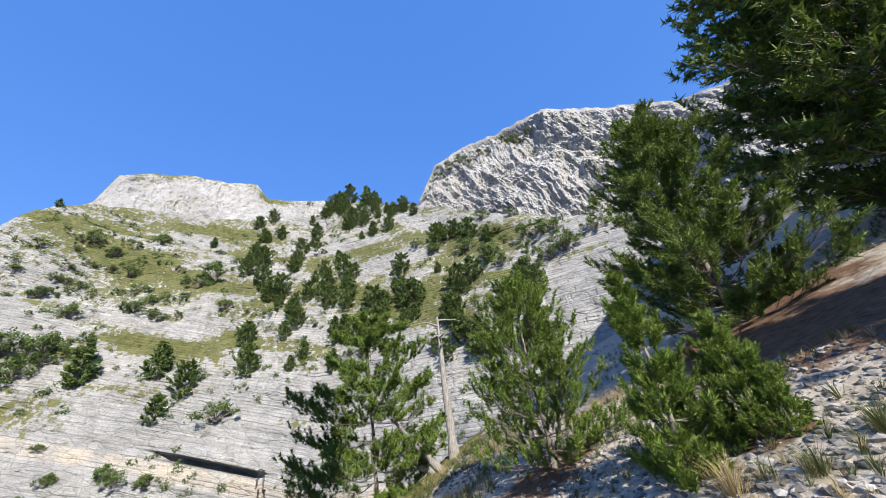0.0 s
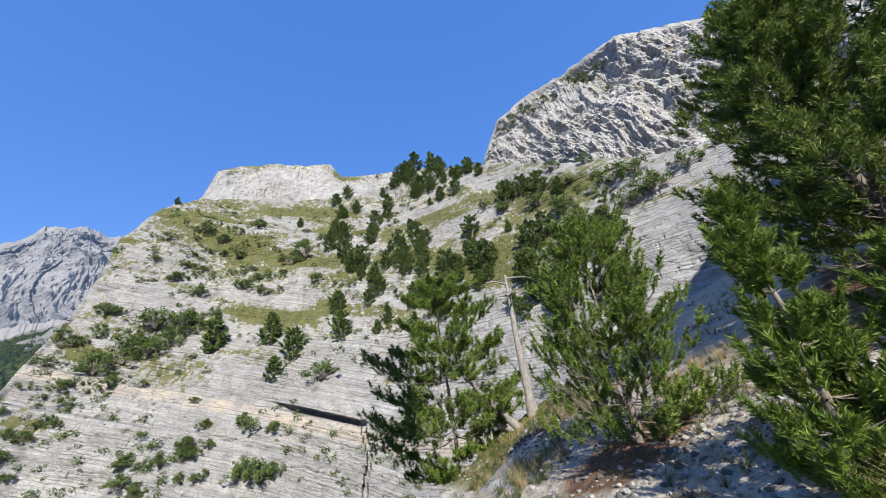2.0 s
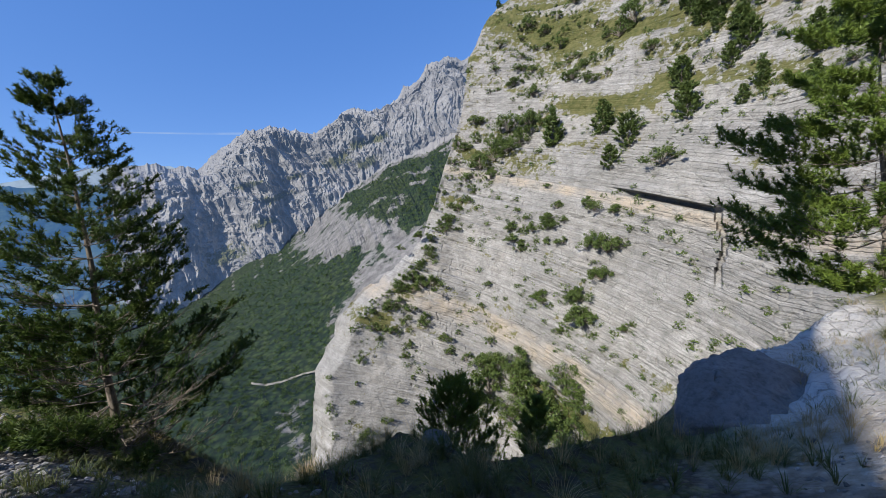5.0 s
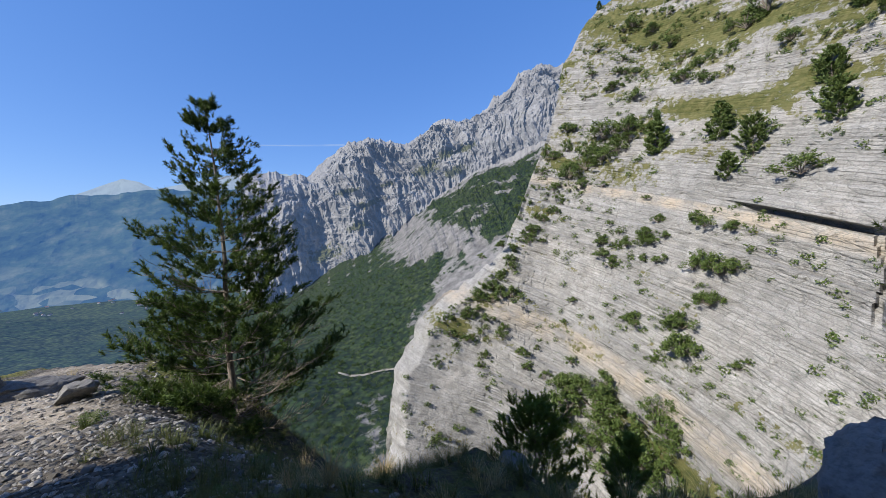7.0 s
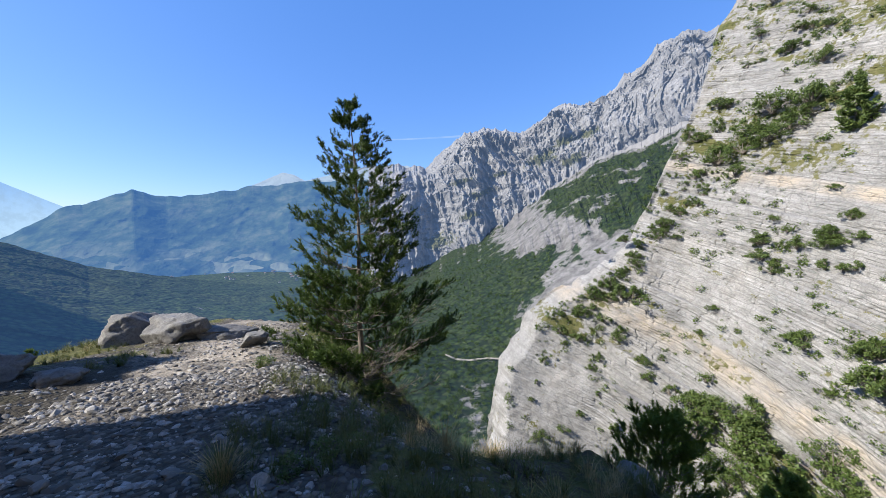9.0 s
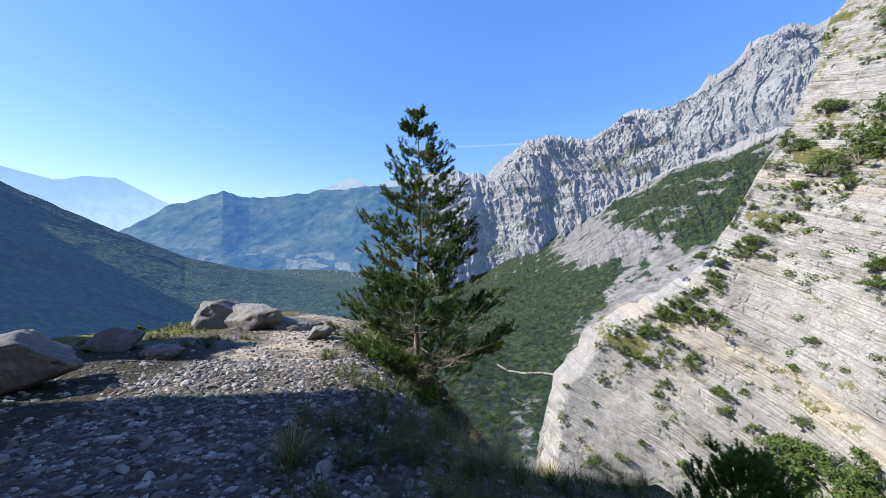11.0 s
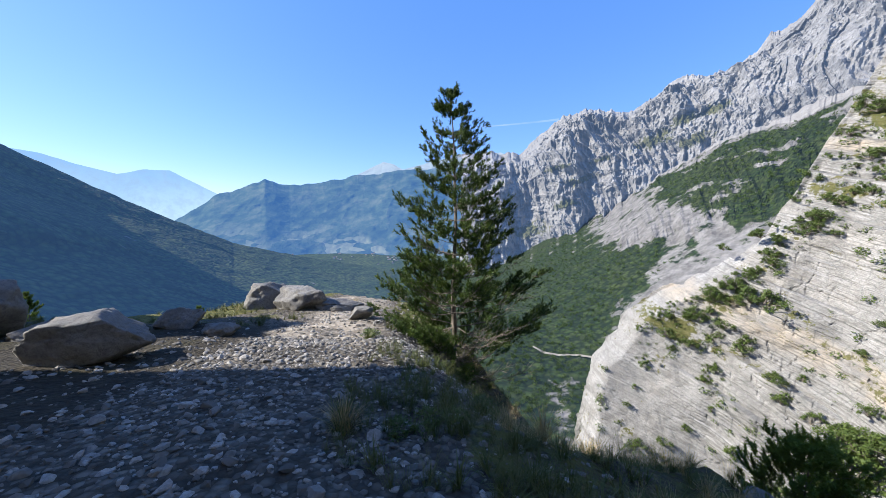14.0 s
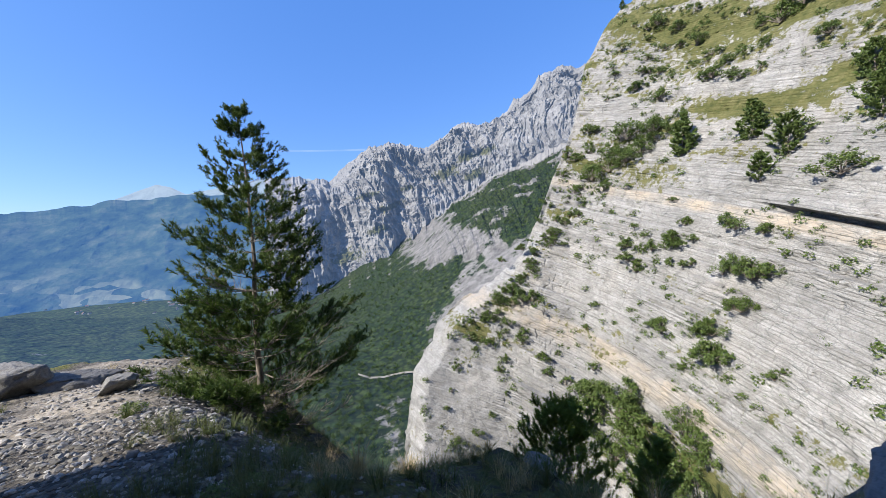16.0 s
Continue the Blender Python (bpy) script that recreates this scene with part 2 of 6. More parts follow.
def needle_material(name, a, b, c):
    m = Mat(name, 0.55, 0.35)
    p = m.coords()
    n = m.noise(p, 2.2, 3)
    isl = m.node("NewGeometry").outputs["Random Per Island"]
    col = m.mix(isl, m.ramp(n, ((0.35, a), (0.65, b))), m.ramp(n, ((0.3, b), (0.7, c))))
    m.colour(col)
    tr = m.node("BsdfTranslucent")
    m.link(col, tr.inputs["Color"])
    mx = m.node("MixShader", Fac=0.25)
    m.link(m.p.outputs[0], mx.inputs[1])
    m.link(tr.outputs[0], mx.inputs[2])
    m.link(mx.outputs[0], m.t.nodes["Material Output"].inputs["Surface"])
    return m.m


def bark_material(name, a, b):
    m = Mat(name, 0.9, 0.15)
    p = m.coords()
    x, y, z = m.split(p)
    n = m.noise(m.vec(m.math("MULTIPLY", x, 9.0), m.math("MULTIPLY", y, 9.0), m.math("MULTIPLY", z, 2.0)), 2.0, 6, 0.7)
    m.colour(m.ramp(n, ((0.35, a), (0.65, b))))
    m.bump(n, 0.02, 0.8)
    return m.m


def soil_material(name):
    """Stony ground: grey limestone chips, brown earth made paler for the sun, turf, fallen needles and shade-darkened
    soil where the mesh says so.
    """
    m = Mat(name, 0.95, 0.15)
    p = m.coords()
    v = m.node("TexVoronoi", Scale=16.0, Randomness=1.0)
    m.link(p, v.inputs["Vector"])
    w = m.node("TexVoronoi", Scale=38.0, Randomness=1.0)
    m.link(p, w.inputs["Vector"])
    n1, n2 = m.noise(p, 1.1, 6, 0.65), m.noise(p, 7.0, 6, 0.7)
    sc = m.node("SeparateColor")
    m.link(v.outputs["Color"], sc.inputs[0])
    # chips are darkened for the shaded path, earth made paler for sunlit ground
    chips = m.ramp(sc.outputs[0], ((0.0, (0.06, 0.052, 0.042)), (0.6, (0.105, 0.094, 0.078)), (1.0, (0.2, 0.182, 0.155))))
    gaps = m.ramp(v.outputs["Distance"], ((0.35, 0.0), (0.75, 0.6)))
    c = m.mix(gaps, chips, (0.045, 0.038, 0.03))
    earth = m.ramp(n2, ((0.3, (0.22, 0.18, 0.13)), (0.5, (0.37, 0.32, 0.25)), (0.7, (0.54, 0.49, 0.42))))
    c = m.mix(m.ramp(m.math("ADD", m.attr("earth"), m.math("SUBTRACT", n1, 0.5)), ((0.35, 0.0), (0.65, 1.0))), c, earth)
    green = m.ramp(n2, ((0.3, (0.05, 0.06, 0.018)), (0.55, (0.13, 0.125, 0.04)), (0.75, (0.28, 0.23, 0.1))))
    c = m.mix(m.ramp(m.math("ADD", m.attr("turf"), m.math("MULTIPLY", m.math("SUBTRACT", n1, 0.5), 1.6)), ((0.45, 0.0), (0.62, 1.0))), c, green)
    litter = m.ramp(n2, ((0.3, (0.085, 0.048, 0.03)), (0.7, (0.22, 0.135, 0.085))))
    c = m.mix(m.ramp(m.math("ADD", m.attr("litter"), m.math("MULTIPLY", m.math("SUBTRACT", n1, 0.5), 1.2)), ((0.45, 0.0), (0.6, 1.0))), c, litter)
    # near-black soil colour that stands in for deep shade
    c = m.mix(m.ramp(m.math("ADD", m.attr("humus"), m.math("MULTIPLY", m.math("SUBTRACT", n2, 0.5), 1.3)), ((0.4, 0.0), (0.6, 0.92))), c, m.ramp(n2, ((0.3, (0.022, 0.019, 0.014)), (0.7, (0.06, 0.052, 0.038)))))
    rocky = m.ramp(n1, ((0.3, (0.36, 0.35, 0.33)), (0.65, (0.58, 0.565, 0.535))))
    j = m.node("TexVoronoi", Scale=3.4, Randomness=1.0)
    j.feature = "DISTANCE_TO_EDGE"
    jx, jy, jz = m.split(p)
    wob = m.math("MULTIPLY", n1, 0.4)
    m.link(m.vec(m.math("ADD", m.math("MULTIPLY", jx, 0.8), wob), m.math("ADD", jy, wob), m.math("ADD", m.math("MULTIPLY", jz, 2.2), wob)), j.inputs["Vector"])
    joint = m.ramp(j.outputs["Distance"], ((0.008, 0.4), (0.035, 0.0)))
    rocky = m.mix(joint, rocky, (0.12, 0.11, 0.1))
    c = m.mix(m.attr("rock"), c, m.mix(m.ramp(n2, ((0.3, 0.5), (0.5, 0.0))), rocky, (0.2, 0.195, 0.185)))
    m.colour(c)
    m.bump(m.math("SUBTRACT", m.math("SUBTRACT", n2, m.math("MULTIPLY", v.outputs["Distance"], m.ramp(m.attr("earth"), ((0.2, 0.8), (0.7, 0.2))))), m.math("MULTIPLY", joint, m.attr("rock"))), 0.05, 0.9)
    return m.m


# blue that the far rock, woods and houses emit as haze
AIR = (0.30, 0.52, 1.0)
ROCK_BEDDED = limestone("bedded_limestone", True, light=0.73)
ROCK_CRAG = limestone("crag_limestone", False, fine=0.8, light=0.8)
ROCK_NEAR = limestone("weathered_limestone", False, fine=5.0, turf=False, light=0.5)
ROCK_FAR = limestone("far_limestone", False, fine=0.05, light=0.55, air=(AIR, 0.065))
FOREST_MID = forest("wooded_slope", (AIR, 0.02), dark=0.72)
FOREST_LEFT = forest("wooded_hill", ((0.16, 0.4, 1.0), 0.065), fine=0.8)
SOIL = soil_material("stony_soil")
NEEDLES = needle_material("pine_needles", (0.03, 0.06, 0.012), (0.06, 0.105, 0.018), (0.125, 0.175, 0.034))
NEEDLES_YOUNG = needle_material("young_pine_needles", (0.068, 0.115, 0.016), (0.125, 0.195, 0.03), (0.22, 0.29, 0.052))
NEEDLES_MID = needle_material("hillside_pine_needles", (0.06, 0.1, 0.018), (0.11, 0.168, 0.028), (0.2, 0.26, 0.046))
LEAVES = needle_material("shrub_leaves", (0.05, 0.085, 0.02), (0.085, 0.13, 0.03), (0.15, 0.19, 0.05))
BARK = bark_material("pine_bark", (0.09, 0.075, 0.06), (0.27, 0.235, 0.2))
NEEDLES_RIM = needle_material("rim_pine_needles", (0.065, 0.11, 0.018), (0.125, 0.19, 0.03), (0.21, 0.28, 0.05))
CANOPY = needle_material("beech_canopy", (0.022, 0.046, 0.012), (0.042, 0.078, 0.018), (0.085, 0.125, 0.03))
DEADWOOD = bark_material("bleached_wood", (0.15, 0.14, 0.128), (0.34, 0.32, 0.295))
GRASS = needle_material("green_grass", (0.05, 0.075, 0.015), (0.09, 0.115, 0.03), (0.17, 0.16, 0.06))
STRAW = needle_material("dry_grass", (0.25, 0.19, 0.08), (0.37, 0.29, 0.14), (0.5, 0.4, 0.22))
NEEDLES_FAR = needle_material("mountain_pine_needles", (0.05, 0.085, 0.022), (0.085, 0.13, 0.032), (0.15, 0.19, 0.05))


def stone_material():
    m = Mat("limestone_chips", 0.9, 0.2)
    p = m.coords()
    r = m.node("NewGeometry").outputs["Random Per Island"]
    o = m.node("ObjectInfo").outputs["Random"]
    n = m.noise(p, 40.0, 5, 0.65)
    base = m.ramp(m.math("FRACT", m.math("ADD", r, o)), ((0.0, (0.085, 0.079, 0.07)), (0.5, (0.19, 0.179, 0.162)), (1.0, (0.44, 0.42, 0.39))))
    m.colour(m.mix(m.ramp(n, ((0.35, 0.5), (0.6, 0.0))), base, (0.12, 0.11, 0.095)))
    m.bump(n, 0.006, 0.6)
    return m.m


STONE = stone_material()


def vapour_material():
    m = Mat("vapour", 1.0, 0.0)
    p = m.coords()
    clear = m.node("BsdfTransparent")
    # the trail's sunlit white is emission, not lit by the sun
    glow = m.node("Emission", Color=(0.75, 0.88, 1.0, 1), Strength=0.6)
    mx = m.node("MixShader")
    m.link(m.ramp(m.noise(p, 0.004, 4), ((0.3, 0.08), (0.7, 0.32))), mx.inputs[0])
    m.link(clear.outputs[0], mx.inputs[1])
    m.link(glow.outputs[0], mx.inputs[2])
    m.link(mx.outputs[0], m.t.nodes["Material Output"].inputs["Surface"])
    return m.m


VAPOUR = vapour_material()

# ---- the bedded rock wall across the ravine ----
EYE = 1.6
WALL_TOP = ((24.3, -50), (24.8, -27.6), (26.9, -20.7), (31.3, -14.5), (38.8, -7.9), (43.3, -2.6), (48.1, 9.2), (50.7, 15.6), (52.3, 22.6), (55, 26.4),
            (57.2, 28.4), (60, 29.6), (66, 30.6), (75, 31.5), (84, 32.6), (90, 34.3), (94, 36), (98, 36.3), (108, 35.8), (115, 34.2), (123, 32.2), (134, 29), (141, 27.4), (172, 20))
WALL_FAR = ((24, 118), (40, 122), (50, 121), (60, 113), (75, 100), (90, 88), (105, 76), (120, 67), (172, 60))
ARC = np.linspace(20, 175, 800)
ARC_LEN = np.concatenate([[0], np.cumsum(np.diff(np.radians(ARC)) * np.interp(ARC[1:], *zip(*WALL_FAR)))])


def wall_bed(b, z):
    """Height above the lowest bed; the beds dip along the wall and level out further on."""
    along = np.interp(np.minimum(b, 90), ARC, ARC_LEN)
    return z + 0.33 * along


def wall_far(b, z):
    """Distance of the wall's mean face at a bearing and a height over the eye."""
    return np.interp(b, *zip(*WALL_FAR)) + np.where(z > 0, 0.55, 0.36) * z


def wall_relief(b, z):
    far = wall_far(b, z)
    x, y = far * np.sin(np.radians(b)), far * np.cos(np.radians(b))
    bed = wall_bed(b, z) + 0.9 * (fbm(x * 0.02, y * 0.02, z * 0.02, 2, 5) - 0.5)
    strength = 0.12 + 0.88 * smooth(30, 44, b + 0.12 * (z + 30))
    along = np.interp(b, ARC, ARC_LEN)
    out = np.zeros_like(far)
    for step, amp, seed, spread in ((9.7, 2.6, 3, 0.018), (2.9, 0.75, 11, 0.1), (0.9, 0.24, 23, 0.28)):
        k = np.floor(bed / step)
        r = vnoise(x * spread, y * spread, k * 7.31, seed)
        f = bed / step - k
        out += amp * (r - 0.5 + 0.35 * (f - 0.5)) * strength * (0.15 + 1.6 * smooth(0.3, 0.75, vnoise(x * 0.06, y * 0.06, z * 0.08, seed + 1)))
        if step < 5:
            ki = k.astype(np.int64)
            cell = np.floor(along / (1.6 * step + 0.7) + 9 * rnd(ki, ki, ki, seed + 5)).astype(np.int64)
            out += 0.32 * amp * (rnd(cell, ki, ki, seed + 6) - 0.5) * strength
    out += 7.0 * (fbm(x * 0.022, y * 0.022, z * 0.03, 4, 41) - 0.5)
    out += 1.6 * (fbm(x * 0.13, y * 0.13, z * 0.16, 4, 61) - 0.5)
    # upright joints
    out -= 0.35 * smooth(0.86, 0.97, ridged(x * 0.3, y * 0.3, z * 0.16, 3, 77)) * strength
    # the long overhung slot and the cleft under it
    slot = wall_bed(b, z) - wall_bed(np.full_like(b, 83.5), np.full_like(b, -2.4))
    out -= 3.2 * (np.abs(slot - 0.25) < 0.55) * smooth(71.5, 76, b) * (1 - smooth(83.7, 84.1, b))
    out += 1.4 * smooth(0.5, 1.0, slot) * (1 - smooth(2.0, 5.0, slot)) * smooth(71, 76, b) * (1 - smooth(84, 86, b))
    out -= 2.0 * (np.abs(b - 84.6 - 0.35 * np.sin(z * 0.5)) < 0.33) * smooth(-19, -15, z) * (1 - smooth(-3, -1, z))
    return out, bed


def wall_place(b, z):
    """A point of the wall's surface."""
    b, z = np.atleast_1d(np.asarray(b, float)), np.atleast_1d(np.asarray(z, float))
    out, _ = wall_relief(b, z)
    far = wall_far(b, z) - out
    return np.stack([far * np.sin(np.radians(b)), far * np.cos(np.radians(b)), z + EYE], -1)


def top_height(b, el, reach=wall_far):
    """Height at which a face seen under the elevation el ends."""
    t = np.tan(np.radians(el))
    d0 = reach(b, np.zeros_like(b))
    s = np.where(t > 0, 0.55, 0.36)
    return d0 * t / (1 - s * t)


TURF_LEDGES = ((66, 24, 10, 3.5, 1.0), (72, 22.5, 7, 2.6, 1.0), (70, 14.5, 9, 2.2, 0.9), (62, 13, 5, 2.2, 0.8), (80, 15.5, 4, 2.6, 0.9), (56, 27, 6, 2.0, 0.6), (68, 30, 16, 1.8, 0.55),
               (104, 31.5, 7, 2.0, 0.7), (113, 29, 8, 3.4, 0.8), (122, 27, 10, 4, 0.8), (104, 18, 7, 2.5, 0.75), (112, 17, 6, 3.5, 0.7), (94, 33, 5, 2, 0.55), (60, -27, 7, 5, 0.75), (68, -31, 6, 6, 0.8), (55, 8, 6, 2, 0.5),
               (88, 12, 6, 2, 0.6), (96, 22, 6, 2.4, 0.75), (90, 26, 8, 2.2, 0.7), (84, 20, 6, 1.8, 0.6), (45, -9, 6, 3, 0.35), (35, -16, 5, 3, 0.4))


def build_wall():
    """Columns by bearing, rows by height; the rows end at the crest, behind which the ground falls away."""
    nb, nz = 720, 560
    b = np.concatenate([np.linspace(24.3, 60, 270, endpoint=False), np.linspace(60, 168, nb - 270)])
    el = np.interp(b, *zip(*WALL_TOP)) + 0.7 * (fbm(b * 0.6, 0 * b, 0 * b, 4, 9) - 0.5)
    top = top_height(b, el) + (1.5 * smooth(60, 40, b) + 1.5) * (fbm(b * 0.9, 0 * b, 0 * b, 4, 19) - 0.5)
    dip = wall_bed(b, 0 * b)
    rows = np.linspace(-86 + dip.min(), (top + dip).max() + 0.2, nz)
    B = np.repeat(b[:, None], nz, 1)
    full = np.maximum(rows[None, :] - dip[:, None], -86)
    Z = np.minimum(full, np.maximum(top, -85.9)[:, None])
    over = np.clip(full - Z, 0, 200)
    out, bed = wall_relief(B, Z)
    edge = 0.3 + 0.7 * smooth(0, 5, top[:, None] - Z)
    far = wall_far(B, Z) - out * edge + 1.0 * over
    # the free edge rounds away into the valley
    seen = np.degrees(np.arctan2(Z, far))
    free = np.interp(seen, *zip(*[(e, a) for a, e in WALL_TOP[:10]]))
    far = far + 1.3 * np.clip(2.6 - (B - free), 0, 2.6) ** 2 * smooth(6, -8, seen)
    Z = Z - 1.4 * over
    lobes = 6.5 * (fbm(Z * 0.055, 0 * Z, 0 * Z, 2, 43) - 0.5) + 1.6 * (fbm(Z * 0.3, 0 * Z, 0 * Z + 3, 3, 44) - 0.5)
    rb = np.radians(B + lobes * smooth(44, 27, B) * smooth(4, -10, Z))
    P = np.stack([far * np.sin(rb), far * np.cos(rb), Z + EYE], -1)
    E = np.degrees(np.arctan2(Z, far))
    turf = np.zeros_like(B)
    for cb, ce, wb, we, s in TURF_LEDGES:
        turf = np.maximum(turf, 0.68 * s * np.exp(-((B - cb) / wb * 1.6) ** 2 - ((E - ce + 0.12 * (B - cb)) / we * 1.5) ** 2))
    x, y = P[..., 0], P[..., 1]
    turf += 0.42 * smooth(0.5, 0.72, fbm(x * 0.05, y * 0.05, bed * 0.2, 4, 91)) + (0.12 + 0.38 * smooth(0.42, 0.66, fbm(x * 0.035, y * 0.035, bed * 0.11, 4, 93))) * smooth(6, 36, Z)
    turf += 0.3 * smooth(3.2, 0.4, np.abs(B - np.interp(Z, (-60, -36, -19, -3, 17), (31, 35, 40.5, 46.5, 51.5)))) * smooth(0.4, 0.62, fbm(x * 0.11, y * 0.11, bed * 0.2, 3, 95))
    me = mesh_np("rock_wall", P, grid_faces(nb, nz), ROCK_BEDDED, {"bed": bed, "turf": turf, "beds": 0.12 + 0.88 * smooth(30, 44, B + 0.12 * (Z + 30) + 8 * (fbm(x * 0.05, y * 0.05, bed * 0.08, 3, 97) - 0.5))})
    return tagged(new("rock_wall", me), "pale grey thin-bedded limestone wall with turf ledges", "cliff", kind="structure")


WALL = build_wall()


def polar_mass(name, crest, foot, far_top, far_foot, rows, cols, relief, mat, label, category, kind="", back=60.0, seed=0, attrs=None, profile=1.0):
    """A mountain side between a foot line and a crest line, both given as (bearing, elevation), with far ground behind the crest.
    relief(B, v, x, y, z) gives metres towards the onlooker."""
    b0, b1 = max(crest[0][0], foot[0][0]), min(crest[-1][0], foot[-1][0])
    b = np.linspace(b0, b1, cols)
    v = np.linspace(0, 1, rows)
    B = np.repeat(b[:, None], rows, 1)
    V = np.repeat(v[None, :], cols, 0)
    dt, df = np.interp(b, *zip(*far_top))[:, None], np.interp(b, *zip(*far_foot))[:, None]
    zt = dt * np.tan(np.radians(np.interp(b, *zip(*crest))))[:, None]
    zf = df * np.tan(np.radians(np.interp(b, *zip(*foot))))[:, None]
    far = df + (dt - df) * V ** profile
    z = zf + (zt - zf) * V
    x, y = far * np.sin(np.radians(B)), far * np.cos(np.radians(B))
    dr, dz = relief(B, V, x, y, z)
    far, z = far - dr, z + dz
    for k, drop in ((1.0, 0.5), (4.0, 3.5)):
        far = np.concatenate([far, far[:, rows - 1:rows] + back * k], 1)
        z = np.concatenate([z, z[:, rows - 1:rows] - back * drop], 1)
    B2, V2 = np.concatenate([B, B[:, :2]], 1), np.concatenate([V, np.ones_like(B[:, :2])], 1)
    P = np.stack([far * np.sin(np.radians(B2)), far * np.cos(np.radians(B2)), z + EYE], -1)
    extra = {k: f(B2, V2, P) for k, f in (attrs or {}).items()}
    me = mesh_np(name, P, grid_faces(cols, rows + 2), mat, extra)
    return tagged(new(name, me), label, category, kind=kind)


def crag_relief(amp, scale, seed, tilt=0.6):
    """Blocky faces along steep, slanting clefts."""
    def relief(B, V, x, y, z):
        along = np.radians(B) * np.hypot(x, y).mean()
        warp = 1.3 / scale * (fbm(along * scale * 0.5, z * scale * 0.5, 0 * z, 3, seed + 2) - 0.5)
        u, w = along * np.cos(tilt) + z * np.sin(tilt) + warp, -along * np.sin(tilt) + z * np.cos(tilt) + warp
        out = 0
        for f, g, a, q in ((0.9, 0.35, 1.0, 0), (2.3, 0.9, 0.5, 11), (5.2, 2.1, 0.25, 23)):
            fu, fw = u * scale * f, w * scale * g
            k, j = np.floor(fu), np.floor(fw + 0.37 * rnd(np.floor(fu).astype(np.int64), np.zeros_like(fu, np.int64), np.zeros_like(fu, np.int64), seed + q + 1))
            h = rnd(k.astype(np.int64), j.astype(np.int64), np.zeros_like(k, np.int64), seed + q)
            out = out + a * (h - 0.5 + 0.9 * (h - 0.3) * (fu - k - 0.5))
        s = fbm(u * scale * 0.6, w * scale * 0.5, 0 * z, 5, seed + 3) - 0.5
        r = ridged(u * scale * 3.0, w * scale, 0 * z, 4, seed + 9) - 0.5
        fade = 0.15 + 0.85 * smooth(1.0, 0.9, V)
        return amp * (0.7 * out + 0.8 * s + 0.3 * r) * fade, amp * 0.25 * (fbm(along * scale * 3, 0 * z, 0 * z, 4, seed + 5) - 0.5)
    return relief


def face_relief(amp, scale, seed, tilt=0.35):
    """A weathered face: broad bulges, slanting ribs, and short broken clefts."""
    def relief(B, V, x, y, z):
        along = np.radians(B) * np.hypot(x, y).mean()
        bend = 9 * (fbm(along * scale * 0.4, z * scale * 0.4, 0 * z, 3, seed + 2) - 0.5)
        u, w = along + tilt * z + bend, z - 0.3 * along + bend
        out = 1.5 * (fbm(u * scale * 0.45, w * scale * 0.3, 0 * z, 3, seed) - 0.5)
        out = out + 0.75 * (ridged(u * scale * 1.3, w * scale * 0.5, 0 * z, 4, seed + 5, 0.55) - 0.5)
        out = out + 0.8 * (fbm(u * scale * 1.6, w * scale * 1.1, 0 * z, 6, seed + 7, 0.68) - 0.5)
        return amp * out * (0.15 + 0.85 * smooth(1.0, 0.9, V)), 0.35 * amp * (fbm(along * scale * 2.2, 0 * z, 0 * z, 5, seed + 5, 0.6) - 0.5)
    return relief


def soft_turf(level, seed, scale):
    return lambda B, V, P: level * smooth(0.45, 0.7, fbm(P[..., 0] * scale, P[..., 1] * scale, P[..., 2] * scale, 4, seed))


MESA_TOP = ((58, 27.5), (60.2, 29.8), (61.5, 33.3), (64.6, 34.8), (70, 36.1), (74, 36.3), (79, 37), (81, 35.3), (86, 35.6), (90, 36), (95, 36.2), (100, 35))
MESA_FOOT = ((58, 25), (70, 28.5), (84, 30), (92, 31), (100, 32))
polar_mass("mesa_rock", MESA_TOP, MESA_FOOT, ((58, 262), (100, 235)), ((58, 238), (100, 212)), 130, 330, face_relief(6.5, 0.075, 5, 0.1), ROCK_CRAG,
           "pale flat-topped limestone outcrop above the wall", "cliff", "structure", back=14,
           attrs={"turf": lambda B, V, P: 0.45 * smooth(0.8, 0.98, V) + 0.35 * smooth(0.5, 0.75, fbm(P[..., 0] * 0.05, P[..., 1] * 0.05, P[..., 2] * 0.1, 3, 8))})
CRAG_TOP = ((107.6, 34.5), (108.8, 36.2), (109.7, 38), (112.3, 41.2), (118.9, 43.4), (126, 44), (130.7, 44.5), (136.3, 44.8), (143.4, 42.2), (151.4, 39.2), (156.8, 36.8), (172, 33))
CRAG_FOOT = ((107.6, 33.8), (123, 31), (134, 28), (141, 26.4), (172, 20))
polar_mass("crag", CRAG_TOP, CRAG_FOOT, ((107, 168), (172, 150)), ((107, 148), (172, 126)), 170, 370, face_relief(10, 0.085, 15, 0.4), ROCK_CRAG,
           "craggy grey limestone buttress with dark clefts", "cliff", "structure", back=14, attrs={"turf": soft_turf(0.35, 21, 0.06)})


# ---- the mountains across the valley ----
FAR_TOP = ((4, 8.2), (9.4, 9.0), (12.8, 9.0), (15, 10.6), (17.3, 12.4), (19.5, 14.0), (23, 14.5), (25, 13.9), (27.8, 13.1), (30, 14.8), (32.3, 16.4), (36, 16.6), (38.4, 17.2), (42.8, 19.9),
           (46.4, 22.4), (49.6, 23.7), (52, 23.2), (58, 20))
FAR_FOOT = ((4, -10), (12.8, -9.8), (18.1, -7.4), (25.2, -3.8), (31.9, 1.2), (38, 5.0), (43.5, 7.2), (50, 9.6), (58, 11))


FAR_BLOCKS = crag_relief(150, 0.0075, 35, 0.3)


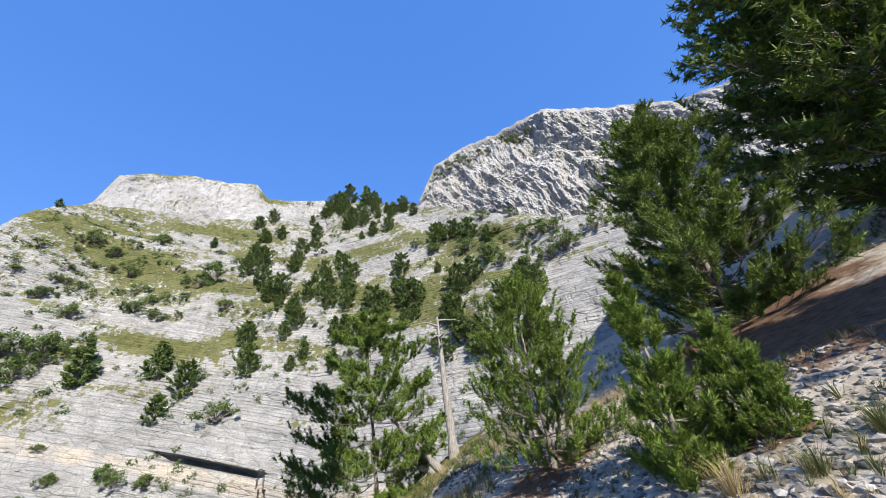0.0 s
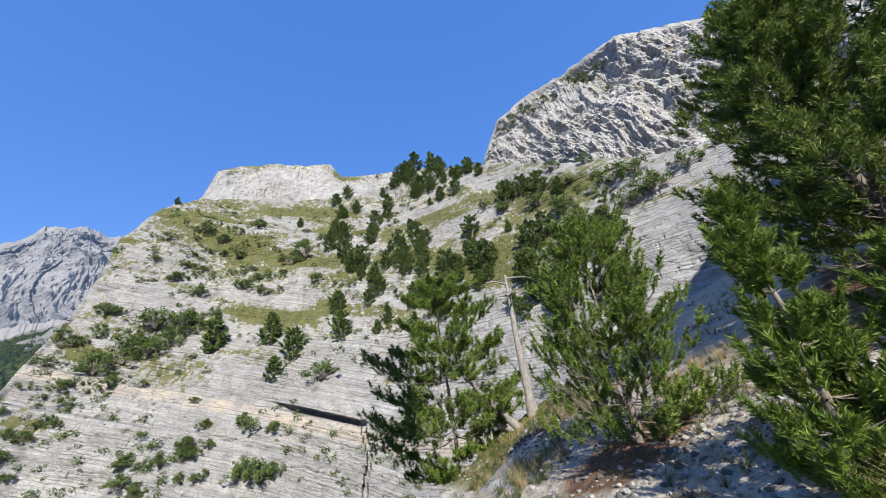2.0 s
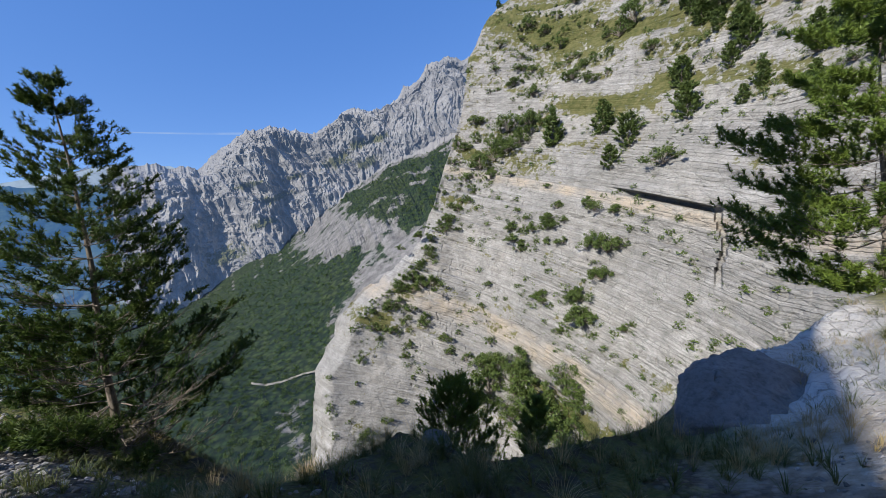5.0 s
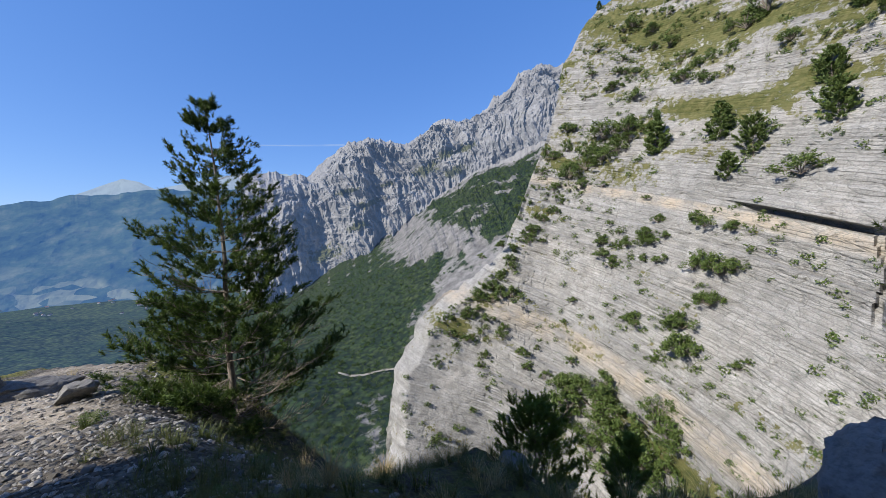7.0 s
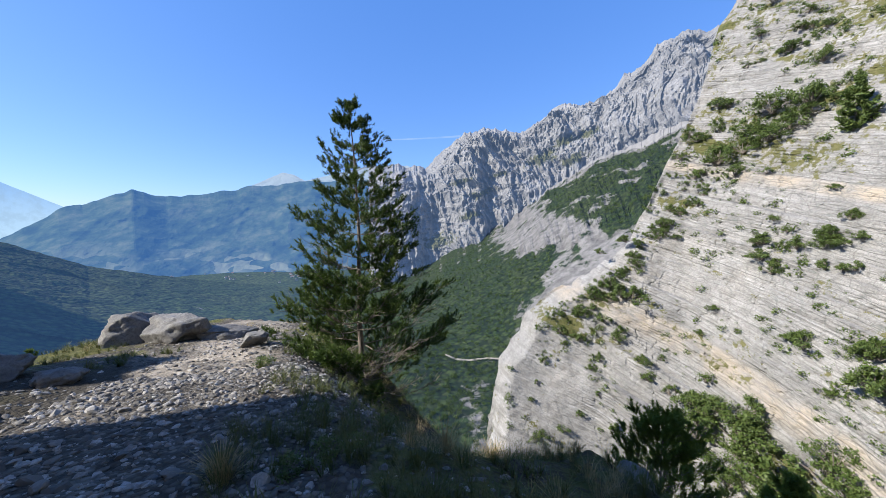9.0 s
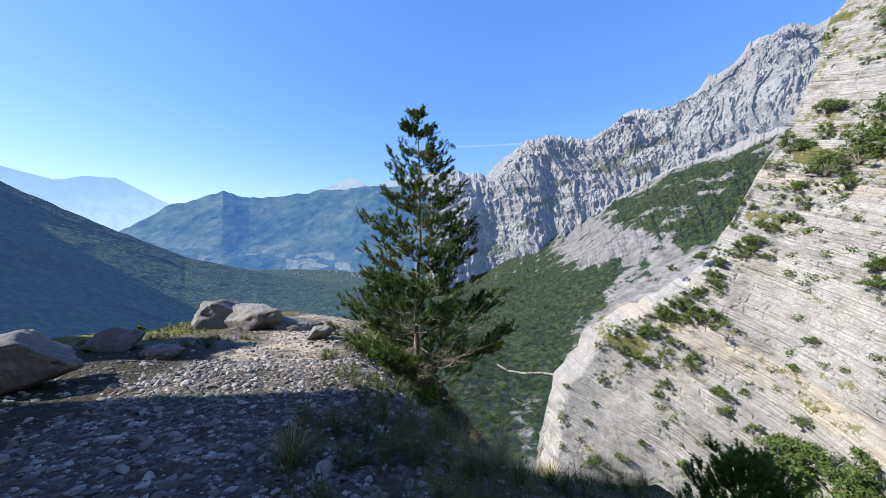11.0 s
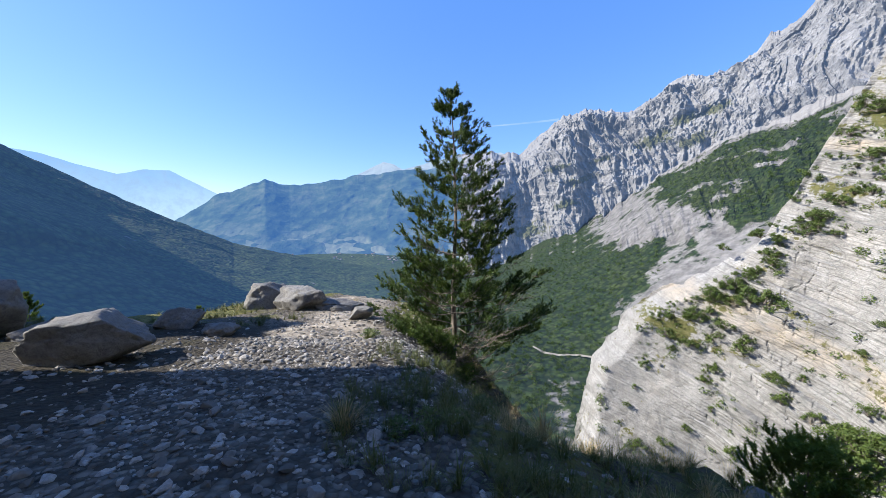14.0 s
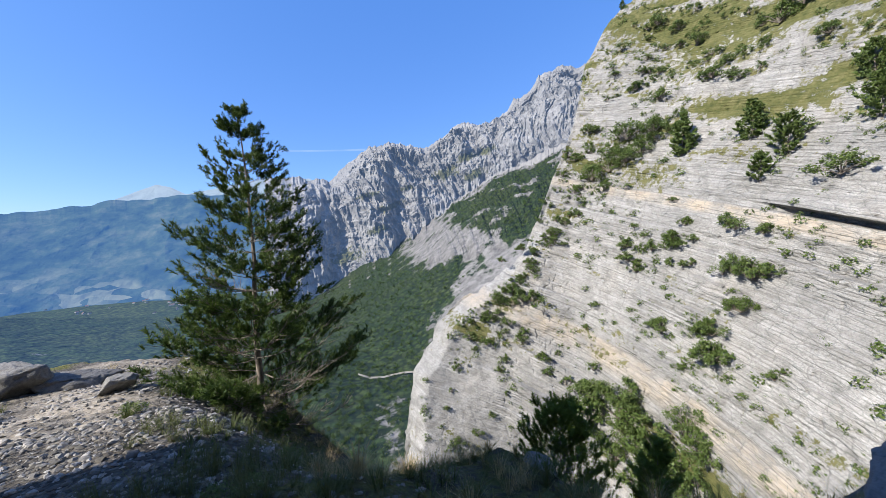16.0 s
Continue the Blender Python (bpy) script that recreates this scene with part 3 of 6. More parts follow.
def far_relief(B, V, x, y, z):
    """Broad buttresses cut by slanting gullies, with level ledges low on the near flank."""
    al = np.radians(B) * 1900
    wx = 420 * (fbm(al * 0.0016, z * 0.0016, 0 * z, 5, 30) - 0.5)
    wz = 300 * (fbm(al * 0.002, z * 0.002, 0 * z + 5, 5, 32) - 0.5)
    jag = 85 * (ridged(al * 0.009, 0 * z, 0 * z, 6, 31, 0.6) - 0.6)
    buttress = ridged((al + 0.55 * z + wx) * 0.0021, (z + wz) * 0.0009 + 3, 0 * z, 3, 33, 0.5) - 0.5
    gully = ridged((al + 0.3 * z + wx) * 0.0075, (z + wz) * 0.0028, 0 * z, 5, 39, 0.6) - 0.5
    fine = ridged((al + 0.6 * wx) * 0.03, (z + 0.6 * wz) * 0.017, 0 * z, 4, 41, 0.6) - 0.5
    slabs = fbm((al + 0.5 * z) * 0.0024, z * 0.003, 0 * z, 6, 37, 0.58) - 0.5
    blocks, _ = FAR_BLOCKS(B + np.degrees(0.8 * wx / 1900), V, x, y, z + wz)
    level = (z + 0.25 * wz + 0.12 * al) / 70
    ledge = (level - np.floor(level)) ** 3 * smooth(14, 18, B) * (0.35 + 0.65 * smooth(33, 27, B)) * smooth(0.2, 0.4, V)
    calm = 1 - 0.4 * smooth(32, 42, B)
    dr = (330 * buttress + 240 * gully + 95 * fine + 70 * ledge) * calm + 260 * slabs + 0.38 * blocks
    # the flank at the valley's end turns away from the sun
    dr = dr + 260 * smooth(14.5, 9.0, B + 0.006 * wx) + 160 * smooth(23, 20.5, B + 0.01 * wx) * smooth(0.95, 0.7, V)
    return dr * (0.1 + 0.9 * smooth(1.0, 0.86, V)) * smooth(0.0, 0.1, V), jag * smooth(0.75, 1.0, V)


FAR_TURF = ((31, 9.6, 3.5, 1.6), (34.5, 12, 3, 1.0), (37.5, 12.8, 2.5, 0.9), (35.5, 9.2, 3, 1.3), (22, 4.6, 4, 0.9), (18.5, 6.4, 3, 0.7), (24.5, 7.4, 2.5, 0.5), (15, -3, 4, 2.0), (20, 1, 3, 1.0))


def far_turf(B, V, P):
    e = np.degrees(np.arctan2(P[..., 2] - EYE, np.hypot(P[..., 0], P[..., 1])))
    t = 0.15 * smooth(0.5, 0.65, fbm(P[..., 0] * 0.004, P[..., 1] * 0.004, P[..., 2] * 0.006, 4, 27)) * smooth(0.75, 0.35, V)
    for cb, ce, wb, we in FAR_TURF:
        t = np.maximum(t, 0.85 * np.exp(-((B - cb) / wb * 1.3) ** 2 - ((e - ce - 0.25 * (B - cb)) / we * 1.3) ** 2))
    return t


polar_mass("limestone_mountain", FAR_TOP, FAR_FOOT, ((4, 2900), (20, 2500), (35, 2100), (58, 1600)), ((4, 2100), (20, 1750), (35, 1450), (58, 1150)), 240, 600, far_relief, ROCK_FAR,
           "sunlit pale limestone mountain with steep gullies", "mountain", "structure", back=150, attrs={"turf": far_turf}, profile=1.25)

SLOPE_TOP = ((-14, -12.5), (-8, -11.2), (-4, -10.6), (1, -9.2), (5, -8.6), (9, -7.3), (12.8, -6.3), (18.1, -3.9), (25.2, -0.2), (31.9, 4.9), (38, 8.7), (43.5, 10.7), (50, 13.2), (58, 15))
SLOPE_FOOT = ((-14, -20), (0, -20.5), (10, -20.5), (18, -21.5), (26, -21.3), (35, -20), (58, -15))


def slope_relief(B, V, x, y, z):
    lump = fbm(x * 0.006, y * 0.006, z * 0.006, 5, 51) - 0.5
    craggy = ridged(np.radians(B) * 26 + 0.01 * z, z * 0.006, 0 * z, 5, 55, 0.6) - 0.5
    crack = ridged(np.radians(B) * 90 + 0.02 * z, z * 0.012, 0 * z, 4, 56, 0.6) - 0.5
    return (80 * lump + (60 * craggy + 22 * crack) * smooth(20, 26, B) * smooth(0.3, 0.45, V)) * smooth(1, 0.85, V) * smooth(0, 0.2, V), (70 * (fbm(B * 0.35, 0 * z, 0 * z, 4, 58) - 0.5) + 14 * (fbm(B * 3, 0 * z, 0 * z, 3, 60) - 0.5)) * smooth(0.6, 1, V) * smooth(11, 6, B) + 26 * (fbm(B * 1.1, 0 * z, 0 * z, 5, 62, 0.6) - 0.5) * smooth(0.7, 1, V) * smooth(8, 14, B)


def slope_rock(B, V, P):
    """Bare rock between the lower wood and a wooded patch, and pale scree along the top."""
    x, y, z = P[..., 0], P[..., 1], P[..., 2]
    n = fbm(x * 0.006, y * 0.006, z * 0.012, 4, 53) + 0.55 * (fbm(x * 0.02, y * 0.02, z * 0.03, 4, 54, 0.65) - 0.5)
    e = np.degrees(np.arctan2(z - EYE, np.hypot(x, y))) + 6 * (n - 0.5)
    over = e - np.interp(B, (10, 14, 18, 22.5, 27, 32.5, 60), (-7, -7, -4.2, -4.6, -4.0, -4.0, -4.0))
    beside = B + 6 * (n - 0.5) - np.interp(e, (-16, -14, -11, -8, -5, -3.5, 0), (27.5, 28.3, 30, 31.3, 32.6, 33, 33))
    stony = np.maximum(smooth(-2.6, 2.0, over), smooth(-2.4, 2.2, beside)) * (0.42 + 0.58 * smooth(21, 27, B))
    low = np.interp(B, (28, 30, 35, 40, 47, 58), (3, 2.5, 1, -0.8, -0.5, 0))
    high = np.interp(B, (28, 30, 40, 47.7, 58), (3, 3.6, 8.3, 10.8, 12.6))
    wooded = smooth(-1.6, 1.4, e - low) * smooth(-0.9, 0.9, high - e) * smooth(28, 30.5, B) * (1 - 0.8 * np.exp(-((B - 40.5) / 2.0) ** 2 - ((e - 3.0) / 0.9) ** 2)) * (1 - 0.75 * smooth(0.56, 0.68, fbm(x * 0.01, y * 0.01, z * 0.03, 4, 56)))
    gully = 0.45 * smooth(0.6, 0.8, ridged(np.radians(B) * 40, e * 0.05, 0 * e, 3, 57)) * smooth(0.3, 0.7, V) * smooth(8, 14, B) * (1 - smooth(28, 32, B))
    rock = np.clip(np.maximum(0.76 * stony * (1 - wooded), gully) + 0.35 * (n - 0.5) + 0.04, 0, 0.9)
    scree = smooth(-0.8, 1.0, e - np.interp(B, (10, 15, 20, 28, 36.6, 41.7, 47.7, 58), (-8.5, -6.6, -2.6, 2.9, 7.2, 9.4, 11.5, 13.4))) * smooth(28, 34, B) + 0.8 * smooth(0.92, 0.99, V) * smooth(10, 16, B)
    return np.maximum(rock, 1.15 * np.clip(scree, 0, 1))


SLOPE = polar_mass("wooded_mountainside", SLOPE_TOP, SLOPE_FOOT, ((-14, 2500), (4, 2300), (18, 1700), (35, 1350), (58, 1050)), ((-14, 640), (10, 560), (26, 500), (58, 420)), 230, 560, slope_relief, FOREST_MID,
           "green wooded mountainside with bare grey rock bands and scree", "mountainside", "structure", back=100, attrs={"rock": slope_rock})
NEAR_TOP = ((-30, -19), (-14, -19.7), (0, -20.2), (10, -20.2), (18, -21.2), (26, -21), (35, -19.5), (60, -14))
NEAR_FOOT = ((-30, -48), (60, -48))
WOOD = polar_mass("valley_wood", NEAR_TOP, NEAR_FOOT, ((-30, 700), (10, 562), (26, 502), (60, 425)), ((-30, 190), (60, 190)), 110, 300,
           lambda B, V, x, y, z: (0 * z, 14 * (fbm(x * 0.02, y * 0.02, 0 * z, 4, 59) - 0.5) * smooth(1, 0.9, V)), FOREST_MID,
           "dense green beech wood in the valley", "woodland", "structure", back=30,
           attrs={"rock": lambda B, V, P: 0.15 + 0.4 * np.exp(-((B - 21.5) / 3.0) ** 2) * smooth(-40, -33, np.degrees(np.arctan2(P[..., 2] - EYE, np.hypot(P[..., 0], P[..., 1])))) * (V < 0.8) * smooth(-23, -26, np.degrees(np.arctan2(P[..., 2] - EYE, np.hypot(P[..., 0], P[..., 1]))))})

# left of bearing -54, out of view, the crest is raised to shade the hill
HILL_TOP = ((-100, 20), (-80, 21), (-66, 21), (-58, 15), (-54, 9.6), (-50.6, 6.8), (-47, 4.6), (-43.1, 2.3), (-38, -0.6), (-29.5, -4.9), (-24, -6.4), (-19.8, -7.4), (-12, -8.8), (-4, -10.1), (6, -12.5), (14, -16))
HILL_FOOT = ((-100, -36), (14, -30))


def hill_relief(B, V, x, y, z):
    spur = fbm(x * 0.0035, y * 0.0035, 0 * z, 4, 63) - 0.5
    rough = fbm(x * 0.03, y * 0.03, z * 0.03, 3, 65) - 0.5
    ribs = ridged(x * 0.006 + 0.004 * z, y * 0.004, 0 * z, 4, 64, 0.55) - 0.5
    return (260 * spur + 60 * ribs) * smooth(1, 0.8, V) * smooth(0, 0.3, V), 9 * rough


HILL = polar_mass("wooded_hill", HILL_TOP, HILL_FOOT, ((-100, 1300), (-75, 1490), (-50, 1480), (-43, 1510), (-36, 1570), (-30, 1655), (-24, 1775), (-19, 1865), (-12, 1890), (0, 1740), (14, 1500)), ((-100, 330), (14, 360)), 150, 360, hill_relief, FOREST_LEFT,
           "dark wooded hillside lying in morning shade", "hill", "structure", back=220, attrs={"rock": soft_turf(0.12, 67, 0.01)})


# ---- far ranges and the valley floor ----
# far ranges that glow: haze and daylight are put into the emission colour
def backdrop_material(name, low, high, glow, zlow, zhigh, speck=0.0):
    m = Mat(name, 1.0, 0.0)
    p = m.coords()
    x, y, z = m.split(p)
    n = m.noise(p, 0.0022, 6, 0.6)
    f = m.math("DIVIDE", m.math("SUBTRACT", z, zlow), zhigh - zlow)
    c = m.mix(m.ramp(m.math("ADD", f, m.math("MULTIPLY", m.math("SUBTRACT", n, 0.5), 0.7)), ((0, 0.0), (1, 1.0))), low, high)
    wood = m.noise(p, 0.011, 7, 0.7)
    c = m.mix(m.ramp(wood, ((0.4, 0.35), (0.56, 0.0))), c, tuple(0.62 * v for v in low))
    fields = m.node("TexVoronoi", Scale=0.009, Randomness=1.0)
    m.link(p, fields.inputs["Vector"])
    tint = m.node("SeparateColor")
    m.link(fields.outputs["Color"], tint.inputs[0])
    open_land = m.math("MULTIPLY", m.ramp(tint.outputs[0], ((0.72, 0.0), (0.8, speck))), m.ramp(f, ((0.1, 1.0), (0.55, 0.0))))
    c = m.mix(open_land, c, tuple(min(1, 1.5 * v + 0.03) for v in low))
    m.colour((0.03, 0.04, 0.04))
    # emission carries the hazy colour; the base stays nearly black
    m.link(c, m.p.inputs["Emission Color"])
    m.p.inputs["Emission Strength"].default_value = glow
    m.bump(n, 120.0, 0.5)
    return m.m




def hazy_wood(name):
    """Far wooded hills with paler clearings and fields low down; their blue haze is emission."""
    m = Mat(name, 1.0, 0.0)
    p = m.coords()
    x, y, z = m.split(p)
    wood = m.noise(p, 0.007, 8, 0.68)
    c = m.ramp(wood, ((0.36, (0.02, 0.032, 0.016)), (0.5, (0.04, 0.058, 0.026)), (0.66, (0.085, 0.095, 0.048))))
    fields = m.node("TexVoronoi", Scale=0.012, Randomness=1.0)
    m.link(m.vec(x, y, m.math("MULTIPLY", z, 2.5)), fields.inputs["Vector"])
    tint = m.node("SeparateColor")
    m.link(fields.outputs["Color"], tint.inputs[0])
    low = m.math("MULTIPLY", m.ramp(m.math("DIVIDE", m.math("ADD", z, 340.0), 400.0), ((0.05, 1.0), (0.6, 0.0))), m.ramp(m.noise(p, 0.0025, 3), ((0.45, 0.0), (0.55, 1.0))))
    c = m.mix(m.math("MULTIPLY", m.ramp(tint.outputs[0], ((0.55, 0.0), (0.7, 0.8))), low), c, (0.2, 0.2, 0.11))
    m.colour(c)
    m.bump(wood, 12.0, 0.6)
    # the hills themselves glow blue in place of hazy air
    m.haze_glow((0.12, 0.36, 1.0), 0.2)
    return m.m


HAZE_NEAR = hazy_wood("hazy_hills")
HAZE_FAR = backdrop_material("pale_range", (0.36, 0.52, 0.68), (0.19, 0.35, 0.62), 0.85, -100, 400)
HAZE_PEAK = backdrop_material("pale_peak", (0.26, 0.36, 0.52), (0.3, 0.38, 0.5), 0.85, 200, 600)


def plain_relief(amp, f, seed):
    def relief(B, V, x, y, z):
        return amp * (fbm(x * f, y * f, z * f, 4, seed) - 0.5) * smooth(1, 0.85, V), 0.05 * amp * (fbm(B * 0.9, 0 * B, 0 * B, 4, seed + 1) - 0.5) * V
    return relief


BLUE_TOP = ((-40, -5), (-36, -2), (-31.5, 1.5), (-29, 2.3), (-25.3, 4.1), (-22, 3.2), (-18.3, 3.6), (-14.4, 4.7), (-10, 5.4), (-4.4, 6.2), (4, 6.5), (12, 3))


def spur_relief(B, V, x, y, z):
    """Spurs and hollows that run down from the crest."""
    spur = ridged(x * 0.0013, y * 0.0013, z * 0.0011, 4, 71, 0.5) - 0.5
    rough = fbm(x * 0.009, y * 0.009, z * 0.009, 4, 73, 0.6) - 0.5
    return (190 * spur + 45 * rough) * smooth(1, 0.8, V), 45 * (fbm(B * 0.55, 0 * B, 0 * B, 5, 74) - 0.5) * smooth(0.8, 1, V)


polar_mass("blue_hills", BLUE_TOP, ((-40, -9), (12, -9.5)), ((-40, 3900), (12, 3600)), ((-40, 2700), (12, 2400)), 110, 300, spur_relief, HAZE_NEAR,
           "blue wooded hills beyond the valley with haze painted in", "hills", "structure", back=60)
PALE_TOP = ((-75, 5), (-62, 6.2), (-52, 5), (-49, 5.8), (-46.9, 5.5), (-43.5, 4.4), (-41, 3.8), (-38.5, 4.5), (-36, 4.6), (-33.5, 3.2), (-31, 1.8), (-27, 1.8), (-20, 2.6))
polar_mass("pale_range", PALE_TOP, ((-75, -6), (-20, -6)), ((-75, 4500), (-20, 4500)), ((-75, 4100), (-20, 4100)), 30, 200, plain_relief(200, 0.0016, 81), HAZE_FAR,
           "pale blue far mountain range with its haze painted in", "mountains", "structure", back=40)
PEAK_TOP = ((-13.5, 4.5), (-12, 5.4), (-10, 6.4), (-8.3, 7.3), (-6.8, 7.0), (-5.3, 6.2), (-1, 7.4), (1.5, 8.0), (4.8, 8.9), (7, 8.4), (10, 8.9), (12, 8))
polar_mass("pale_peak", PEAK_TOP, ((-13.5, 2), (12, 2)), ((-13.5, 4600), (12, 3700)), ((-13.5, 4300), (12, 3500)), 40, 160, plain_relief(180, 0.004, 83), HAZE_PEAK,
           "pale limestone peaks far off with haze painted in", "mountains", "structure", back=30)


def build_ground():
    r = np.concatenate([[60], np.geomspace(200, 4900, 60)])
    a = np.linspace(-np.pi, np.pi, 181)
    R, A = np.meshgrid(r, a, indexing="ij")
    z = -330 + 26 * (fbm(R * np.sin(A) * 0.003, R * np.cos(A) * 0.003, 0 * R, 3, 101) - 0.5)
    P = np.stack([R * np.sin(A), R * np.cos(A), z], -1)
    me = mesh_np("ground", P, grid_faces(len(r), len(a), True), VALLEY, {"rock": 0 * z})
    return tagged(new("ground", me), "green valley floor with fields and painted-in haze", "valley", kind="structure")


def plain(name, col, rough=0.9, air=0.0):
    m = Mat(name, rough, 0.2)
    n = m.noise(m.coords(), 0.4, 4)
    m.colour(m.mix(m.ramp(n, ((0.3, 0.0), (0.7, 0.4))), col, tuple(0.6 * c for c in col)))
    # distance haze as emission
    if air:
        m.haze_glow(AIR, air)
    return m.m


# houses and valley floor emit some blue for the haze over them
HOUSE, ROOF = plain("lime_washed_wall", (0.35, 0.34, 0.32), air=0.08), plain("roof_slate", (0.2, 0.12, 0.1), air=0.08)
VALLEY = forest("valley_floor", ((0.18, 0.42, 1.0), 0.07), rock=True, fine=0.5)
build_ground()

# a pale gravel road through the valley
rb = np.linspace(16.0, 27, 120)
re = np.interp(rb, (11.5, 13.1, 15, 17.8, 20, 23, 27), (-19.0, -19.5, -20.4, -21.5, -21.6, -21.2, -21.2))
rd = np.interp(rb, (10, 26), (545, 487)) + 8 * (fbm(rb * 0.7, 0 * rb, 0 * rb, 3, 131) - 0.5)
strip = []
for k in (-1, 1):
    d = rd + k * (0.1 + 1.7 * fbm(rb * 1.7, 0 * rb, 0 * rb, 3, 133))
    strip.append(np.stack([d * np.sin(np.radians(rb)), d * np.cos(np.radians(rb)), EYE + rd * np.tan(np.radians(re)) + k * 0.9], -1))
tagged(new("road", mesh_np("road", np.stack(strip, 1), grid_faces(120, 2, True), STONE)), "pale gravel road through the wooded valley", "road", kind="structure")

# a thin vapour trail high over the mountains
cb = np.linspace(4, 18.5, 60)
ce = np.interp(cb, (4, 18.5), (12.5, 13.3))
trail = [np.stack([4650 * np.sin(np.radians(cb)), 4650 * np.cos(np.radians(cb)), EYE + 4650 * np.tan(np.radians(ce + k * (0.06 + 0.08 * (cb - 4) / 14)))], -1) for k in (-1, 1)]
tagged(new("vapour_trail", mesh_np("vapour_trail", np.stack(trail, 1), grid_faces(60, 2), VAPOUR)), "thin white vapour trail in the blue sky", "cloud", kind="structure")

# houses on the valley floor
rv = np.random.default_rng(5)
for name, mat, label in (("village_wall", HOUSE, "white houses of a far village"), ("village_roof", ROOF, "dark roofs of a far village")):
    rv = np.random.default_rng(5)
    bits = []
    for k in range(60):
        c = rv.integers(0, 5)
        b = radians((-22, -18.5, -15, -10, -7)[c] + rv.normal(0, 0.9))
        d = (2600, 2850, 2480, 2700, 2350)[c] + rv.normal(0, 90)
        w, l, h, a = rv.uniform(7, 11), rv.uniform(9, 15), rv.uniform(3, 5), rv.uniform(0, 3.1)
        if name == "village_wall":
            V = np.array([(x, y, z) for z in (0, h) for x, y in ((-w, -l), (w, -l), (w, l), (-w, l))], float) * (0.5, 0.5, 1)
            F = np.array([(0, 1, 5, 4), (1, 2, 6, 5), (2, 3, 7, 6), (3, 0, 4, 7)])
        else:
            V = np.array([(-w * 0.56, -l * 0.54, h), (-w * 0.56, l * 0.54, h), (0, l * 0.54, h + w * 0.4), (0, -l * 0.54, h + w * 0.4), (w * 0.56, -l * 0.54, h), (w * 0.56, l * 0.54, h)])
            F = np.array([(0, 3, 2, 1), (3, 4, 5, 2)])
        V = V @ np.array([[math.cos(a), math.sin(a), 0], [-math.sin(a), math.cos(a), 0], [0, 0, 1]])
        bits.append((V + (d * math.sin(b), d * math.cos(b), -322), F))
    tagged(new(name, mesh_np(name, *gather(bits), mat)), label, "village", kind="stuff")

# ---- the ledge and hillside on which the camera stands ----
RIM = ((-60, 2, 2.0), (-22, 3, 0.0), (-14, 4.5, -0.6), (-9.5, 7.5, -0.9), (-7, 10.5, -1.5), (-6.6, 14, -1.9), (-4.5, 16, -2.2), (-0.8, 13.2, -1.9), (0.9, 10.5, -2.4), (1.5, 8.6, -2.75), (2.1, 6.1, -2.7),
       (2.4, 4.6, -1.9), (2.9, 3.4, -1.05), (2.9, 1.9, -0.8), (4.9, 1.1, -1.1), (7, 0.6, -1.1), (9, -0.2, -1.15), (10.9, -1.2, -0.6), (14.5, -4.3, 0.5), (17, -7, 1.3), (17.5, -12, 3), (16, -25, 8), (14, -60, 22))


def rim_distance(x, y):
    best = np.full(x.shape, 1e9)
    zr = np.zeros(x.shape)
    inside = np.zeros(x.shape, bool)
    for (ax, ay, az), (bx, by, bz) in zip(RIM[:-1], RIM[1:]):
        ux, uy = bx - ax, by - ay
        t = np.clip(((x - ax) * ux + (y - ay) * uy) / (ux * ux + uy * uy), 0, 1)
        d = np.hypot(x - ax - t * ux, y - ay - t * uy)
        near = d < best
        best, zr = np.where(near, d, best), np.where(near, az + t * (bz - az), zr)
    ring = [(p[0], p[1]) for p in RIM] + [(14, -300), (-200, -300), (-200, 2)]
    for (ax, ay), (bx, by) in zip(ring, ring[1:] + ring[:1]):
        cross = (ay > y) != (by > y)
        with np.errstate(divide="ignore", invalid="ignore"):
            inside ^= cross & (x < (bx - ax) * (y - ay) / (by - ay + 1e-12) + ax)
    return best, zr, inside


def ledge_height(x, y, rough=True):
    x, y = np.asarray(x, float), np.asarray(y, float)
    d, zr, inside = rim_distance(x, y)
    base = -0.16 * np.maximum(0, y - 1.5)
    south = np.maximum(0, -y - 0.2)
    # an unseen mountain added behind the path to hold back sky light
    base = base + np.minimum(25 + 0.55 * np.maximum(0, -x - 4), 3.2 * np.maximum(0, south - 8 - 2.5 * np.clip(x + 4, 0, 60)))
    base = base + 0.42 * south - 0.07 * np.clip(x - 1, 0, 14) * smooth(0, 2, south + 1)
    blend = smooth(2.8, 0.0, d)
    z_in = base + (zr - base) * blend
    z_out = zr - 1.5 * d - 0.02 * d * d
    z = np.where(inside, z_in, z_out)
    if rough:
        z = z + 0.16 * (fbm(x * 0.55, y * 0.55, 0 * x, 4, 111) - 0.5) + 0.06 * (fbm(x * 3.1, y * 3.1, 0 * x, 3, 113) - 0.5)
        z = z + np.where(inside, 0, 1) * 2.2 * smooth(0.3, 5, d) * (fbm(x * 0.35, y * 0.35, z * 0.35, 4, 115) - 0.5)
    return z


